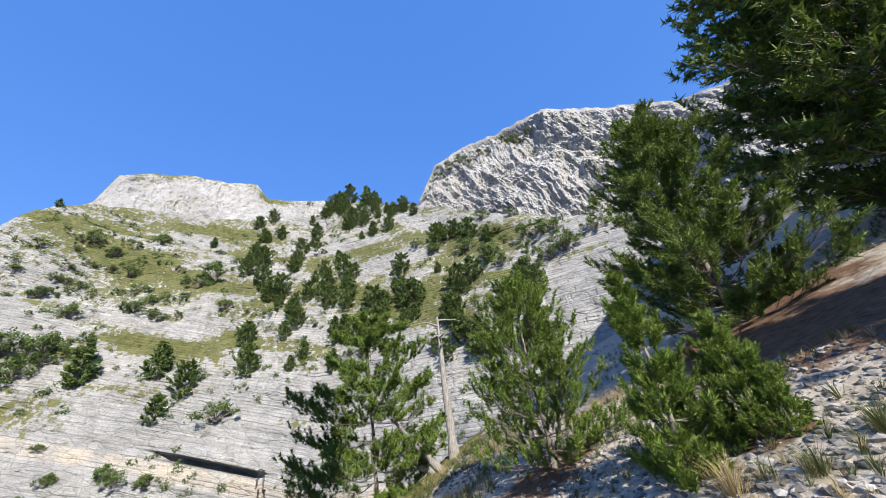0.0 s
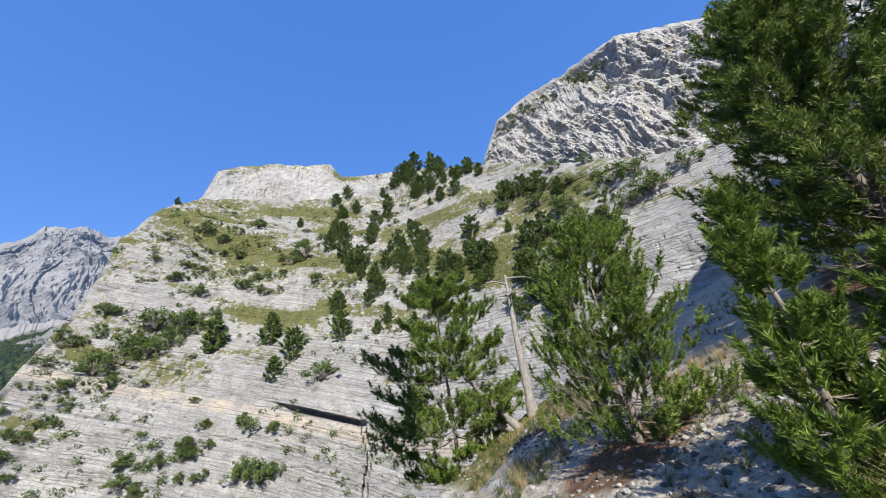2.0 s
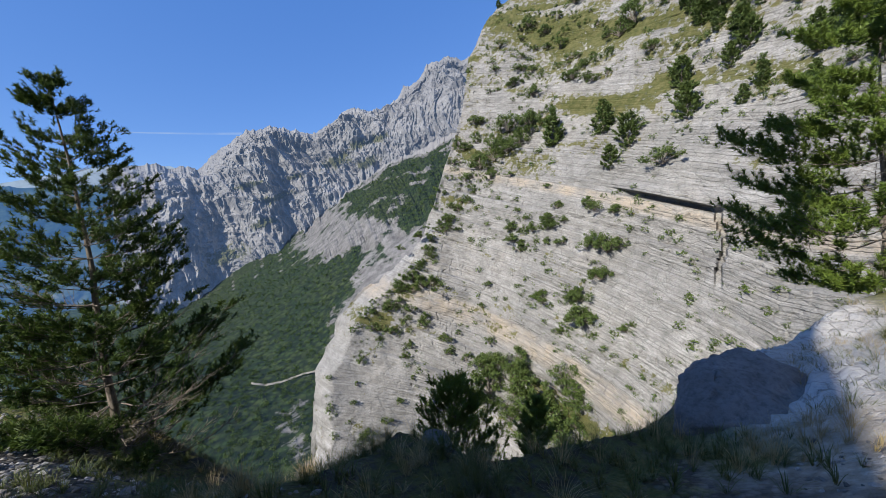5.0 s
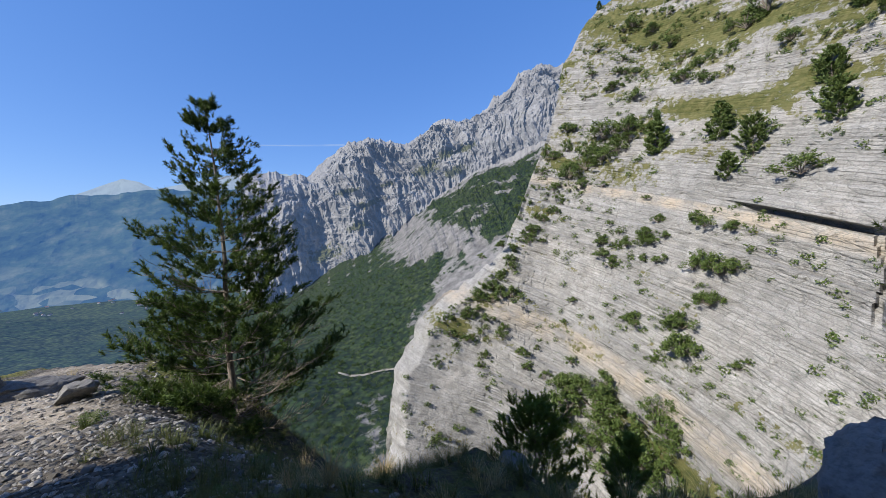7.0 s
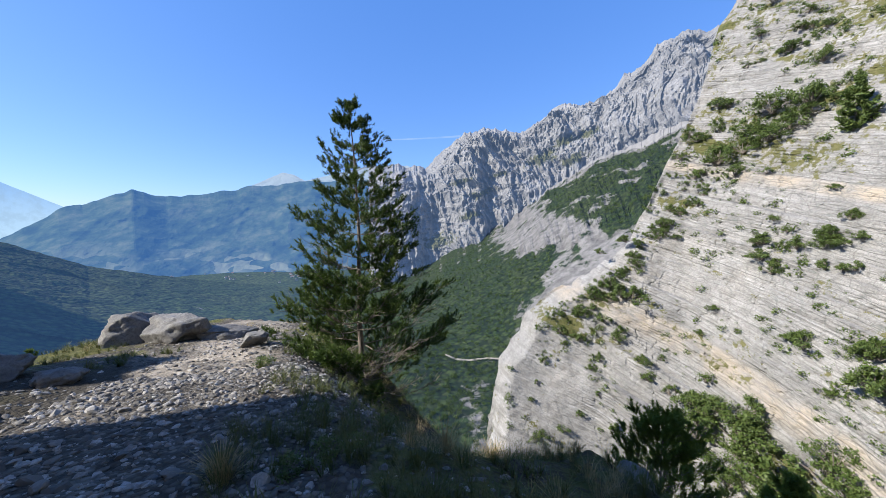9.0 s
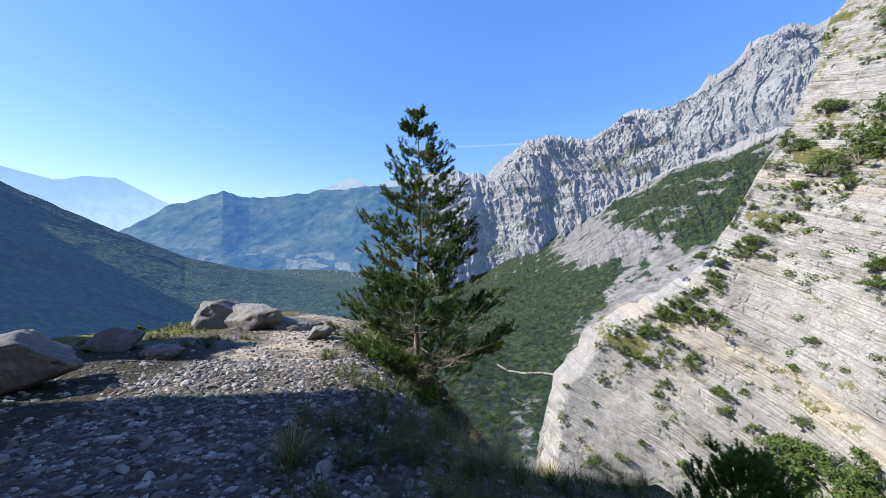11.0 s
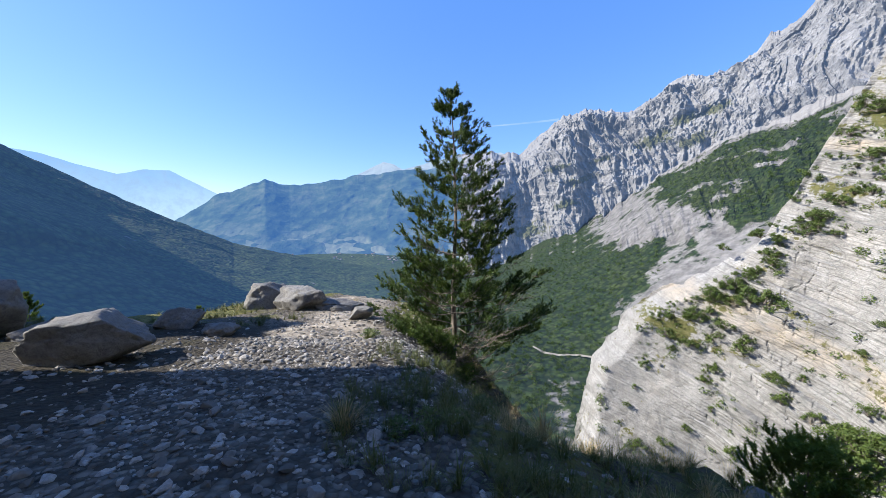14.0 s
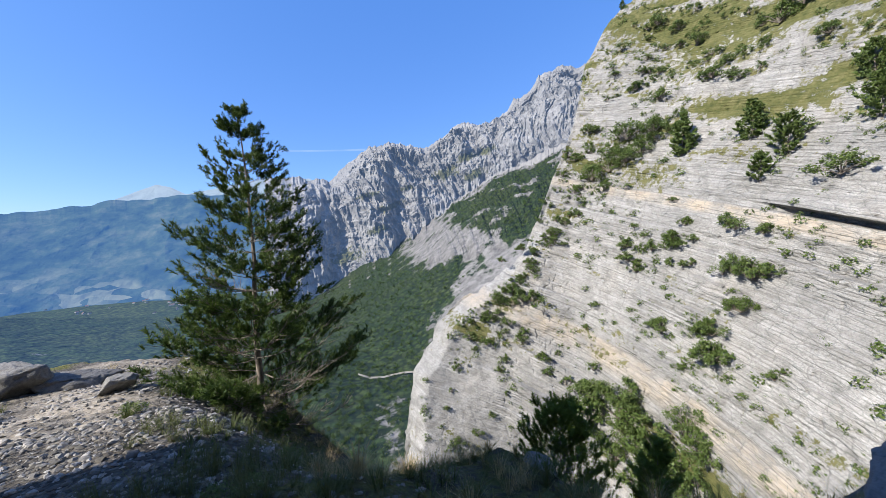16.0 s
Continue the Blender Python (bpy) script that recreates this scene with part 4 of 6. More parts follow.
def build_ledge():
    n = 350
    u = np.linspace(-1, 1, n)
    sx = 70 * np.sinh(4 * u) / np.sinh(4)
    X, Y = np.meshgrid(sx + 1.5, sx + 1.5, indexing="ij")
    d, zr, inside = rim_distance(X, Y)
    Z = ledge_height(X, Y)
    # bedrock shelf with open joints
    shelf = smooth(2.4, 1.2, np.hypot((X - 8.0) / 1.7, (Y + 0.4) * 1.15))
    steps = np.floor((Z + 0.12 * X) / 0.17) * 0.17 - 0.12 * X + 0.05 * vnoise(X * 0.8, Y * 0.8, Z, 5)
    Z = Z + shelf * (0.6 * (steps - Z) + 0.15)
    path = smooth(1.9, 0.9, np.abs(X + 2.0 + 0.05 * Y)) * smooth(-3, 0, Y)
    turf = 0.62 * smooth(2.6, 0.6, d) * inside * (1 - path) + 0.32 * smooth(3, 8, np.abs(X + 1)) + 0.4 * (Y > 9) * smooth(1.6, 0.4, np.abs(X + 1.0))
    turf = np.maximum(turf, 0.55 * smooth(-0.5, 0.4, X - 0.25 * np.maximum(0, 3 - Y)) * smooth(0.8, 2.0, Y) * inside)
    turf = np.maximum(turf, 0.46 * smooth(-2.8, -4.0, X + 0.05 * Y) * smooth(0.3, 1.5, Y) * inside)
    turf = np.where(inside, turf, 0.62 - 0.02 * d) * (1 - shelf)
    litter = np.zeros_like(X)
    for px, py, s in ((3.75, -2.6, 1.0), (1.85, -3.0, 0.5), (3.0, -6.7, 2.4), (1.2, -5.2, 1.5), (1.0, -3.0, 0.4), (2.5, -4.6, 0.8), (8, -3.6, 1.2), (11.5, -4, 1.5)):
        litter = np.maximum(litter, 0.95 * np.exp(-((X - px) ** 2 + (Y - py) ** 2) / s ** 2))
    # dry earth, laid paler where the sun falls: hillside and far path
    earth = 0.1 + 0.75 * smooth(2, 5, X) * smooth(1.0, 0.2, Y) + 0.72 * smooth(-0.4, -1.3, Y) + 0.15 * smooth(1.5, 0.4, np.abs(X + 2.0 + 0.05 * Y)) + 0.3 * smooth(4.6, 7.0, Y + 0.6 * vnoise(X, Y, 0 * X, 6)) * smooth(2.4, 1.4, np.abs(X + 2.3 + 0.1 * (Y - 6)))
    rock = np.maximum(shelf * 0.9, np.where(inside, 0, smooth(0.6, 2.5, d) * smooth(0.35, 0.6, fbm(X * 0.4, Y * 0.4, Z * 0.4, 3, 117))))
    # soil darkened to deepen the shade left of the path and on the rim
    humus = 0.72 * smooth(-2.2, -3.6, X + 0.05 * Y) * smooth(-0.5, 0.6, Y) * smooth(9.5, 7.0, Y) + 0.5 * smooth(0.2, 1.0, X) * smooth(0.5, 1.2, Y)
    P = np.stack([X, Y, Z], -1)
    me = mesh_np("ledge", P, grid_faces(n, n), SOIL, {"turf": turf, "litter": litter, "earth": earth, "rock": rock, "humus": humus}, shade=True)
    return tagged(new("ledge", me), "stony mountain path and hillside with chips, turf and needles", "ground", kind="structure")


LEDGE = build_ledge()


# ---- rocks ----
def ico(sub):
    bm = bmesh.new()
    bmesh.ops.create_icosphere(bm, subdivisions=sub, radius=1.0)
    V = np.array([v.co[:] for v in bm.verts])
    F = np.array([[v.index for v in f.verts] for f in bm.faces])
    bm.free()
    return V, F


ICO1, ICO2, ICO3, ICO5, ICO6 = ico(1), ico(2), ico(3), ico(5), ico(6)


def rock_shape(base, size, seed, planes=16, rough=0.2, cuts=(0.4, 0.8), box=1.0):
    """A boulder: a ball cut by random planes, then worn, cracked and pitted."""
    V, F = base
    rng = np.random.default_rng(seed)
    P = np.sign(V) * np.abs(V) ** box
    P /= np.abs(P).max(0)
    for k in range(planes):
        n = rng.normal(size=3)
        n /= np.linalg.norm(n)
        over = np.maximum(0, P @ n - rng.uniform(*cuts))
        P -= over[:, None] * n * 0.96
    P /= np.abs(P).max(0)
    if len(V) > 50:
        q = P * 1.5 + seed
        P *= (1 + rough * 2 * (fbm(q[:, 0], q[:, 1], q[:, 2], 5, seed) - 0.5) + 0.12 * (fbm(q[:, 0] * 5, q[:, 1] * 5, q[:, 2] * 5, 4, seed + 2) - 0.5)
              - 0.14 * smooth(0.9, 0.985, ridged(q[:, 0] * 0.7, q[:, 1] * 0.7, q[:, 2] * 0.7, 2, seed + 4)))[:, None]
    return P * np.asarray(size), F


def boulder(name, x, y, size, seed, turn=0, sink=0.25, label="", z=None, lean=0, box=0.8):
    V, F = rock_shape(ICO5, size, seed, planes=15, rough=0.3, cuts=(0.45, 0.86), box=box)
    ob = new(name, mesh_np(name, V, F, ROCK_NEAR, shade=True))
    zz = float(ledge_height(np.array([x]), np.array([y]))[0]) if z is None else z
    ob.matrix_basis = pose(x, y, zz + size[2] * (1 - 2 * sink), 0, lean, turn)
    return tagged(ob, label, "boulder")


boulder("boulder", -5.0, 11.5, (0.98, 0.8, 0.72), 3, 20, 0.45, "rounded pale limestone boulder at the path's edge")
boulder("boulder", -4.15, 10.9, (0.88, 0.7, 0.6), 8, -10, 0.45, "cracked pale limestone boulder beside a larger one")
boulder("slab", -2.8, 11.0, (0.85, 0.65, 0.32), 12, 10, 0.38, "flat pale limestone slab at the end of the path", box=0.6)
boulder("boulder", -4.72, 4.9, (0.8, 0.55, 0.46), 17, 35, 0.24, "broad grey limestone boulder in shade beside the path")
boulder("boulder", -5.5, 7.5, (0.5, 0.4, 0.34), 21, -15, 0.42, "low grey limestone boulder in shade")
boulder("boulder", -4.2, 7.0, (0.36, 0.28, 0.18), 25, 35, 0.3, "small flat limestone boulder beside the path")
boulder("boulder", -8.9, 6.3, (1.15, 0.9, 1.05), 29, 40, 0.27, "tall grey limestone boulder in shade")
boulder("boulder", -7.1, 6.4, (0.45, 0.35, 0.22), 33, 10, 0.3, "small grey limestone boulder in shade")
boulder("boulder", 7.2, 0.45, (0.8, 0.55, 0.45), 37, -12, 0.7, "grey limestone boulder on the rim of the ravine", lean=8, box=0.6)
boulder("boulder", 5.5, 0.35, (0.9, 0.85, 0.58), 39, 15, 0.5, "weathered grey limestone outcrop on the rim of the ravine", z=-0.9)
boulder("boulder", 3.15, 3.0, (0.36, 0.26, 0.16), 41, 30, 0.3, "small grey limestone rock on the grassy rim")
boulder("boulder", -1.9, 8.8, (0.36, 0.3, 0.2), 45, 30, 0.25, "small limestone rock at the path's edge")

# an unseen rock added beside the path to cast the shade over the stones
shade_bluff = new("shade_bluff", mesh_np("shade_bluff", *rock_shape(ICO5, (3.4, 2.75, 15.5), 51, 10, 0.12, (0.7, 0.95), 0.5), ROCK_NEAR, shade=True))
shade_bluff.matrix_basis = pose(-12.9, 2.2, 9.0, 0, 0, 0)
# a second unseen rock, sized so its shadow covers the left boulders
spur = new("shade_spur", mesh_np("shade_spur", *rock_shape(ICO5, (2.4, 2.2, 8.5), 53, 10, 0.12, (0.7, 0.95), 0.5), ROCK_NEAR, shade=True))
spur.matrix_basis = pose(-15.6, 7.3, -2.2, 0, 0, 0)
tagged(spur, "grey limestone spur added out of view to shade the boulders", "cliff", kind="structure")
tagged(shade_bluff, "tall grey limestone rock added out of view to shade the path", "cliff", kind="structure")


# ---- pines ----
def needle_tuft(count, length, width, spread, seed, shoot=0.3):
    """A brush of flat needles round a shoot on the z axis; shoot: its length in needle lengths."""
    rng = np.random.default_rng(seed)
    th = rng.uniform(0, 2 * np.pi, count)
    ph = np.radians(rng.uniform(14, spread, count))
    d = np.stack([np.cos(th) * np.sin(ph), np.sin(th) * np.sin(ph), np.cos(ph)], -1)
    s = np.cross(d, rng.normal(size=(count, 3)))
    s /= np.linalg.norm(s, axis=1)[:, None]
    o = np.zeros((count, 3))
    o[:, 2] = rng.uniform(-0.5 * shoot, 0.5 * shoot, count) * length
    L = (length * rng.uniform(0.75, 1.1, count))[:, None]
    V = np.stack([o + s * width, o - s * width, o + d * L], 1).reshape(-1, 3)
    return V, np.arange(count * 3).reshape(-1, 3)


def grow_pine(seed, height, radius, lowest=0.12, whorls=14, per=5, tuft=(26, 0.13, 0.006, 80), shoot=0.3, twigs=5, tufts=3, bare=0.0, twig_wood=True, up=25, shape=0.85, lean=(0, 0), thick=0.018, gap=0.0,
              skirt=0.55, rise=0.5, slim=0.0, even=0.6):
    """A trunk, and for each limb its wood and its needles. Limbs bend up at the end and carry side twigs with needle brushes."""
    rng = np.random.default_rng(seed)
    hs = np.linspace(0, 1, 12)
    wob = np.cumsum(rng.normal(0, 0.006 * height, (12, 2)), 0)
    trunk = np.stack([wob[:, 0] + lean[0] * hs * height, wob[:, 1] + lean[1] * hs * height, hs * height], -1)
    trunk[0, :2] = 0
    tr = thick * height * (1 - hs * 0.93)
    tr[0] *= 1.35
    kinds = [needle_tuft(*tuft, seed + 100 + q, shoot) for q in range(4)]
    limbs = []
    for w in range(whorls):
        f = lowest + (0.985 - lowest) * (w + rng.uniform(-0.3, 0.3)) / (whorls - 1)
        f = min(max(f, lowest), 0.985)
        c = np.array([np.interp(f, hs, trunk[:, k]) for k in range(3)])
        k = (f - lowest) / (1 - lowest)
        reach = radius * (1 - k) ** shape * (skirt + (1 - skirt) * smooth(0, 0.22, k)) + 0.05 * radius
        a0 = rng.uniform(0, 6.28)
        small = 1 - slim * k
        for j in range(per):
            if rng.random() < gap:
                continue
            a = a0 + 6.28 * j / per + rng.uniform(-0.35, 0.35)
            L = reach * rng.uniform(even, 1.15)
            e0 = radians(up * (0.1 + 1.5 * k) + rng.uniform(-12, 12))
            s = np.linspace(0, 1, 6)
            lift = np.sin(e0) * s + 0.22 * s ** 2.4 - 0.10 * np.sin(np.pi * s) * (1 - k)
            side = np.cumsum(rng.normal(0, 0.035, 6))
            run = np.cos(e0) * s
            pts = c + L * np.stack([np.cos(a) * run - np.sin(a) * side, np.sin(a) * run + np.cos(a) * side, lift], -1)
            r0 = 0.22 * thick * height * (0.35 + 0.65 * (1 - k)) * min(1, L / radius + 0.3)
            wood = [tube(pts, r0 * (1 - 0.85 * s), 5)] if twig_wood else [tube(pts[::2], r0 * (1 - 0.85 * s[::2]), 3)]
            at, dirs, sizes = [], [], []
            dead = rng.random() < bare * (1 - k)
            n = max(2, int(round(twigs * (0.4 + L / radius))))
            for q in range(n):
                t = rng.uniform(0.25, 1.0) if q else 1.0
                o = np.array([np.interp(t, s, pts[:, d]) for d in range(3)])
                ta = a + rng.choice((-1, 1)) * rng.uniform(0.4, 1.0) * (q > 0)
                tl = 0.36 * L * (1.15 - 0.6 * t) * rng.uniform(0.6, 1.2)
                te = rng.uniform(0.15, 0.9)
                tip = o + tl * np.array([np.cos(ta) * np.cos(te), np.sin(ta) * np.cos(te), np.sin(te)])
                if twig_wood:
                    wood.append(tube(np.stack([o, (o + tip) / 2 + (0, 0, -0.02 * L), tip]), r0 * np.array([0.4, 0.28, 0.16]), 3))
                if dead:
                    continue
                for g in range(tufts):
                    u = 1 - 0.8 * g / max(1, tufts)
                    at.append(o + (tip - o) * u + rng.normal(0, 0.015 * radius, 3))
                    dirs.append((tip - o) / (np.linalg.norm(tip - o) + 1e-6) + (0, 0, rise) + rng.normal(0, 0.25, 3))
                    sizes.append(rng.uniform(0.75, 1.2) * small)
            leaf = scatter(*kinds[rng.integers(0, 4)], np.array(at), frames_of(np.array(dirs), rng), np.array(sizes)) if at else None
            limbs.append((gather(wood), leaf))
    top = np.array([trunk[-1] - (0, 0, 0.025 * height * g) for g in range(5)])
    crown = scatter(*kinds[0], top, frames_of(np.array([[0, 0, 1.0]] * 5) + rng.normal(0, 0.15, (5, 3)), rng), np.full(5, 1 - 0.6 * slim))
    limbs.append((tube(trunk[-2:], tr[-2:] * 0.6, 4), crown))
    return tube(trunk, tr, 10 if twig_wood else 6), limbs


def tall_pine(mat, name="pine_tree", **kw):
    """A pine of which every limb is a part, with its needles under it."""
    stem, limbs = grow_pine(**kw)
    ob = new(name)
    ob.empty_display_size = 0.3
    part("trunk", mesh_np("trunk", *stem, BARK, shade=True), ob)
    for wood, leaf in limbs:
        branch = part("branch", mesh_np("branch", *wood, BARK, shade=True), ob)
        if leaf is not None:
            tagged(part("needle_spray", mesh_np("needle_spray", *leaf, mat), branch), kind="stuff")
    return ob


def small_pine(mat, **kw):
    """Trunk and crown meshes of a pine that stays far off."""
    stem, limbs = grow_pine(**kw)
    wood = gather([stem] + [w for w, _ in limbs])
    crown = gather([n for _, n in limbs if n is not None])
    return mesh_np("trunk", *wood, BARK, shade=True), mesh_np("crown", *crown, mat)


def stand(ob, x, y, z, label, turn=0.0, scale=1.0, group="", tilt=(0, 0), category="pine"):
    ob.matrix_basis = pose(x, y, z, tilt[0], tilt[1], turn) @ Matrix.Scale(scale, 4)
    return tagged(ob, label, category, group)


def twin(ob, x, y, z, turn, scale, label=""):
    c = copy_thing(ob, pose(x, y, z, 0, 0, turn))
    c.scale = (scale, scale, scale)
    return tagged(c, label)


def on_ledge(x, y):
    return float(ledge_height(np.array([x]), np.array([y]))[0]) - 0.05


# the tall pine at the end of the path
lone = tall_pine(NEEDLES, seed=7, height=7.1, radius=2.2, lowest=0.03, whorls=24, per=6, tuft=(30, 0.12, 0.0105, 76), shoot=1.4, twigs=19, tufts=3, bare=0.2, up=16, shape=0.8, gap=0.12, thick=0.012, skirt=0.85, slim=0.55,
                 rise=0.55, even=0.7)
stand(lone, 0.5, 8.95, -2.75, "slender dark green pine with pale dead twigs", 40)

# young pines on the hillside
G = "pines on the hillside"
young_a = tall_pine(NEEDLES_YOUNG, seed=21, height=1.75, radius=0.33, lowest=0.03, whorls=13, per=6, tuft=(66, 0.056, 0.0052, 70), shoot=2.6, twigs=8, tufts=1, up=26, shape=0.6, thick=0.018, skirt=0.9, rise=1.1)
stand(young_a, 1.42, -2.5, on_ledge(1.42, -2.5), "young bright green pine with brush-like shoots", 10, 1.0, G)
young_b = tall_pine(NEEDLES_YOUNG, seed=22, height=1.15, radius=0.36, lowest=0.03, whorls=9, per=6, tuft=(66, 0.056, 0.0052, 70), shoot=2.6, twigs=8, tufts=1, up=26, shape=0.6, thick=0.018, skirt=0.9, rise=1.1)
stand(young_b, 1.05, -3.0, on_ledge(1.05, -3.0), "low bright green young pine beside a taller one", 80, 0.85, G)
for x, y, turn, s in ((1.45, -2.75, 200, 0.5), (0.8, -2.95, 30, 0.42), (1.2, -2.8, 120, 0.4)):
    twin(young_b, x, y, on_ledge(x, y), turn, s, "low bright green young pine on the stony slope")
bushy = tall_pine(NEEDLES_YOUNG, seed=31, height=2.6, radius=1.02, lowest=0.03, whorls=15, per=7, tuft=(46, 0.06, 0.0066, 72), shoot=2.5, twigs=19, tufts=1, up=24, shape=0.45, thick=0.016, bare=0.08, skirt=0.9, rise=1.0)
stand(bushy, 3.7, -2.75, on_ledge(3.7, -2.75) + 0.05, "bushy green pine above rusty fallen needles", 30, 1.0, G)
dense = tall_pine(NEEDLES_MID, seed=36, height=5.6, radius=2.0, lowest=0.03, whorls=24, per=7, tuft=(28, 0.12, 0.0115, 75), shoot=1.6, twigs=13, tufts=3, up=24, shape=0.5, thick=0.015, bare=0.08, skirt=0.95, rise=0.9)
stand(dense, 3.05, -6.7, on_ledge(3.05, -6.7), "dense dark green pine on the hillside", 30, 0.88, G)
big = tall_pine(NEEDLES_MID, seed=44, height=10.5, radius=3.2, lowest=0.05, whorls=34, per=7, tuft=(17, 0.2, 0.025, 78), shoot=1.4, twigs=14, tufts=3, bare=0.08, up=18, shape=0.55, thick=0.015, skirt=0.9)
stand(big, -0.1, -10.6, on_ledge(-0.1, -10.6) - 0.3, "large dark pine in shade on the hillside", 80, 1.0, G)
rim = tall_pine(NEEDLES_RIM, seed=61, height=8.4, radius=3.1, lowest=0.12, whorls=14, per=7, tuft=(34, 0.15, 0.013, 78), shoot=1.3, twigs=20, tufts=3, bare=0.1, up=5, shape=0.42, thick=0.012, gap=0.2, rise=0.8)
stand(rim, 14.4, -1.9, EYE - 3.6, "spreading green pine on the rim of the ravine", 15)
sparse = tall_pine(NEEDLES_YOUNG, seed=23, height=1.15, radius=0.36, lowest=0.03, whorls=8, per=5, tuft=(20, 0.07, 0.008, 72), shoot=1.7, twigs=5, tufts=3, up=26, shape=0.6, thick=0.018, skirt=0.9, rise=1.1)
stand(sparse, 4.7, 2.5, -2.3, "dark young pine below the rim", 40)
twin(bushy, 3.75, 3.15, -2.6, 120, 0.72, "bushy dark green pine below the rim")
for x, y, z, s in ((-11.0, 9.6, -1.7, 0.8), (-8.9, 9.4, -2.1, 0.7), (-7.9, 11.8, -2.8, 0.9)):
    twin(sparse, x, y, z, 60 * s, s, "young pine behind the boulders")


# an unseen pine placed to throw shade under the hillside pines
twin(dense, -4.2, -5.4, on_ledge(-4.2, -5.4), 70, 0.85, "broad green pine out of view above the path, for its shadow")
# unseen pines added on the shading rock, to give its shadow a crowned edge
twin(sparse, -12.4, 0.6, 22.8, 20, 2.2, "unseen pine added for its crown shadow")
twin(sparse, -12.8, 2.4, 23.0, 200, 2.6, "unseen pine added for its crown shadow")


# ---- dead trunks ----
def dead_tree(x, y, z, height, lean, r, seed, label, arms=6):
    rng = np.random.default_rng(seed)
    s = np.linspace(0, 1, 12)
    bend = np.cumsum(rng.normal(0, 0.05, (12, 2)), 0) * min(0.5, 0.08 * height)
    pts = np.stack([lean[0] * s * height + bend[:, 0] * s, lean[1] * s * height + bend[:, 1] * s, s * height], -1)
    ob = new("dead_pine")
    part("trunk", mesh_np("trunk", *tube(pts, r * (1.25 - 0.95 * s) * (1 + 0.12 * rng.normal(size=12)), 12), DEADWOOD, shade=True), ob)
    for k in range(arms):
        f = rng.uniform(0.3, 0.98)
        o = np.array([np.interp(f, s, pts[:, i]) for i in range(3)])
        a, L = rng.uniform(0, 6.28), rng.uniform(0.3, 1.3)
        q = np.linspace(0, 1, 5)
        arm = o + L * np.stack([np.cos(a) * q, np.sin(a) * q, 0.25 * q - 0.25 * q * q + np.cumsum(rng.normal(0, 0.03, 5))], -1)
        part("stub", mesh_np("stub", *tube(arm, r * 0.28 * (1 - 0.8 * q), 6), DEADWOOD, shade=True), ob)
    ob.matrix_basis = pose(x, y, z)
    return tagged(ob, label, "dead tree")


dead_tree(14.5, -5.2, EYE - 1.25, 6.2, (0.0, 0.03), 0.19, 5, "tall bleached dead pine trunk, barkless", 8)
dead_tree(13.7, -4.75, EYE - 1.75, 2.5, (0.1, 0.85), 0.17, 9, "leaning bleached dead trunk, snapped off", 3)
dead_tree(13.9, -4.6, EYE - 1.5, 0.8, (-0.4, 2.3), 0.12, 11, "fallen bleached dead stem", 2)


# ---- trees and shrubs on the rock wall ----
WALL_PINES = [small_pine(NEEDLES_FAR, seed=200 + k, height=1.0, radius=r, lowest=lo, whorls=w, per=5, tuft=(6, 0.075, 0.02, 88), shoot=0.8, twig_wood=False, twigs=6, tufts=2, up=26, shape=sh, thick=0.02, gap=0.2)
              for k, (r, lo, w, sh) in enumerate(((0.34, 0.06, 14, 0.6), (0.4, 0.12, 13, 0.5), (0.3, 0.05, 15, 0.7), (0.44, 0.16, 12, 0.4)))]


def leaf_clump(seed, lumps, leaves):
    """The leaves of an uneven, spreading shrub."""
    rng = np.random.default_rng(seed)
    a, r = rng.uniform(0, 6.28, lumps), rng.uniform(0.05, 1, lumps) ** 0.8
    c = np.stack([r * np.cos(a), r * np.sin(a), rng.uniform(0.0, 0.7, lumps) * (1.2 - 0.8 * r)], -1)
    n = lumps * leaves
    d = rng.normal(size=(n, 3))
    d /= np.linalg.norm(d, axis=1)[:, None]
    at = np.repeat(c, leaves, 0) + d * rng.uniform(0.08, 0.3, (n, 1)) * np.repeat(rng.uniform(0.5, 1.1, (lumps, 1)), leaves, 0)
    tri = np.array([[-0.5, 0, 0], [0.5, 0, 0.1], [0, 0.9, 0.2]])
    return scatter(tri, np.array([[0, 1, 2]]), at, frames_of(d + rng.normal(0, 0.7, (n, 3)), rng), rng.uniform(0.05, 0.11, n))


def shrub_mesh(seed, lumps=9, leaves=70):
    """A shrub: stems, and loose leaf clumps with gaps between them."""
    rng = np.random.default_rng(seed)
    a = rng.uniform(0, 6.28, lumps)
    r = rng.uniform(0.05, 1, lumps) ** 0.8 * 0.85
    c = np.stack([r * np.cos(a), r * np.sin(a), rng.uniform(0.05, 0.75, lumps) * (1.15 - 0.75 * r)], -1)
    n = lumps * leaves
    d = rng.normal(size=(n, 3))
    d /= np.linalg.norm(d, axis=1)[:, None]
    at = np.repeat(c, leaves, 0) + d * (rng.uniform(0.08, 0.3, (n, 1)) * np.repeat(rng.uniform(0.5, 1.05, (lumps, 1)), leaves, 0) * (1, 1, 0.9))
    at[:, 2] = np.maximum(at[:, 2], 0.02)
    tri = np.array([[-0.5, 0, 0], [0.5, 0, 0.1], [0, 0.9, 0.2]])
    V, F = scatter(tri, np.array([[0, 1, 2]]), at, frames_of(d + rng.normal(0, 0.7, (n, 3)), rng), rng.uniform(0.045, 0.1, n))
    stems = gather([tube(np.stack([(0, 0, -0.15), p * (0.5, 0.5, 0.6), p]), [0.025, 0.018, 0.008], 4) for p in c])
    return mesh_np("stem", *stems, BARK, shade=True), mesh_np("leaves", V, F, LEAVES)


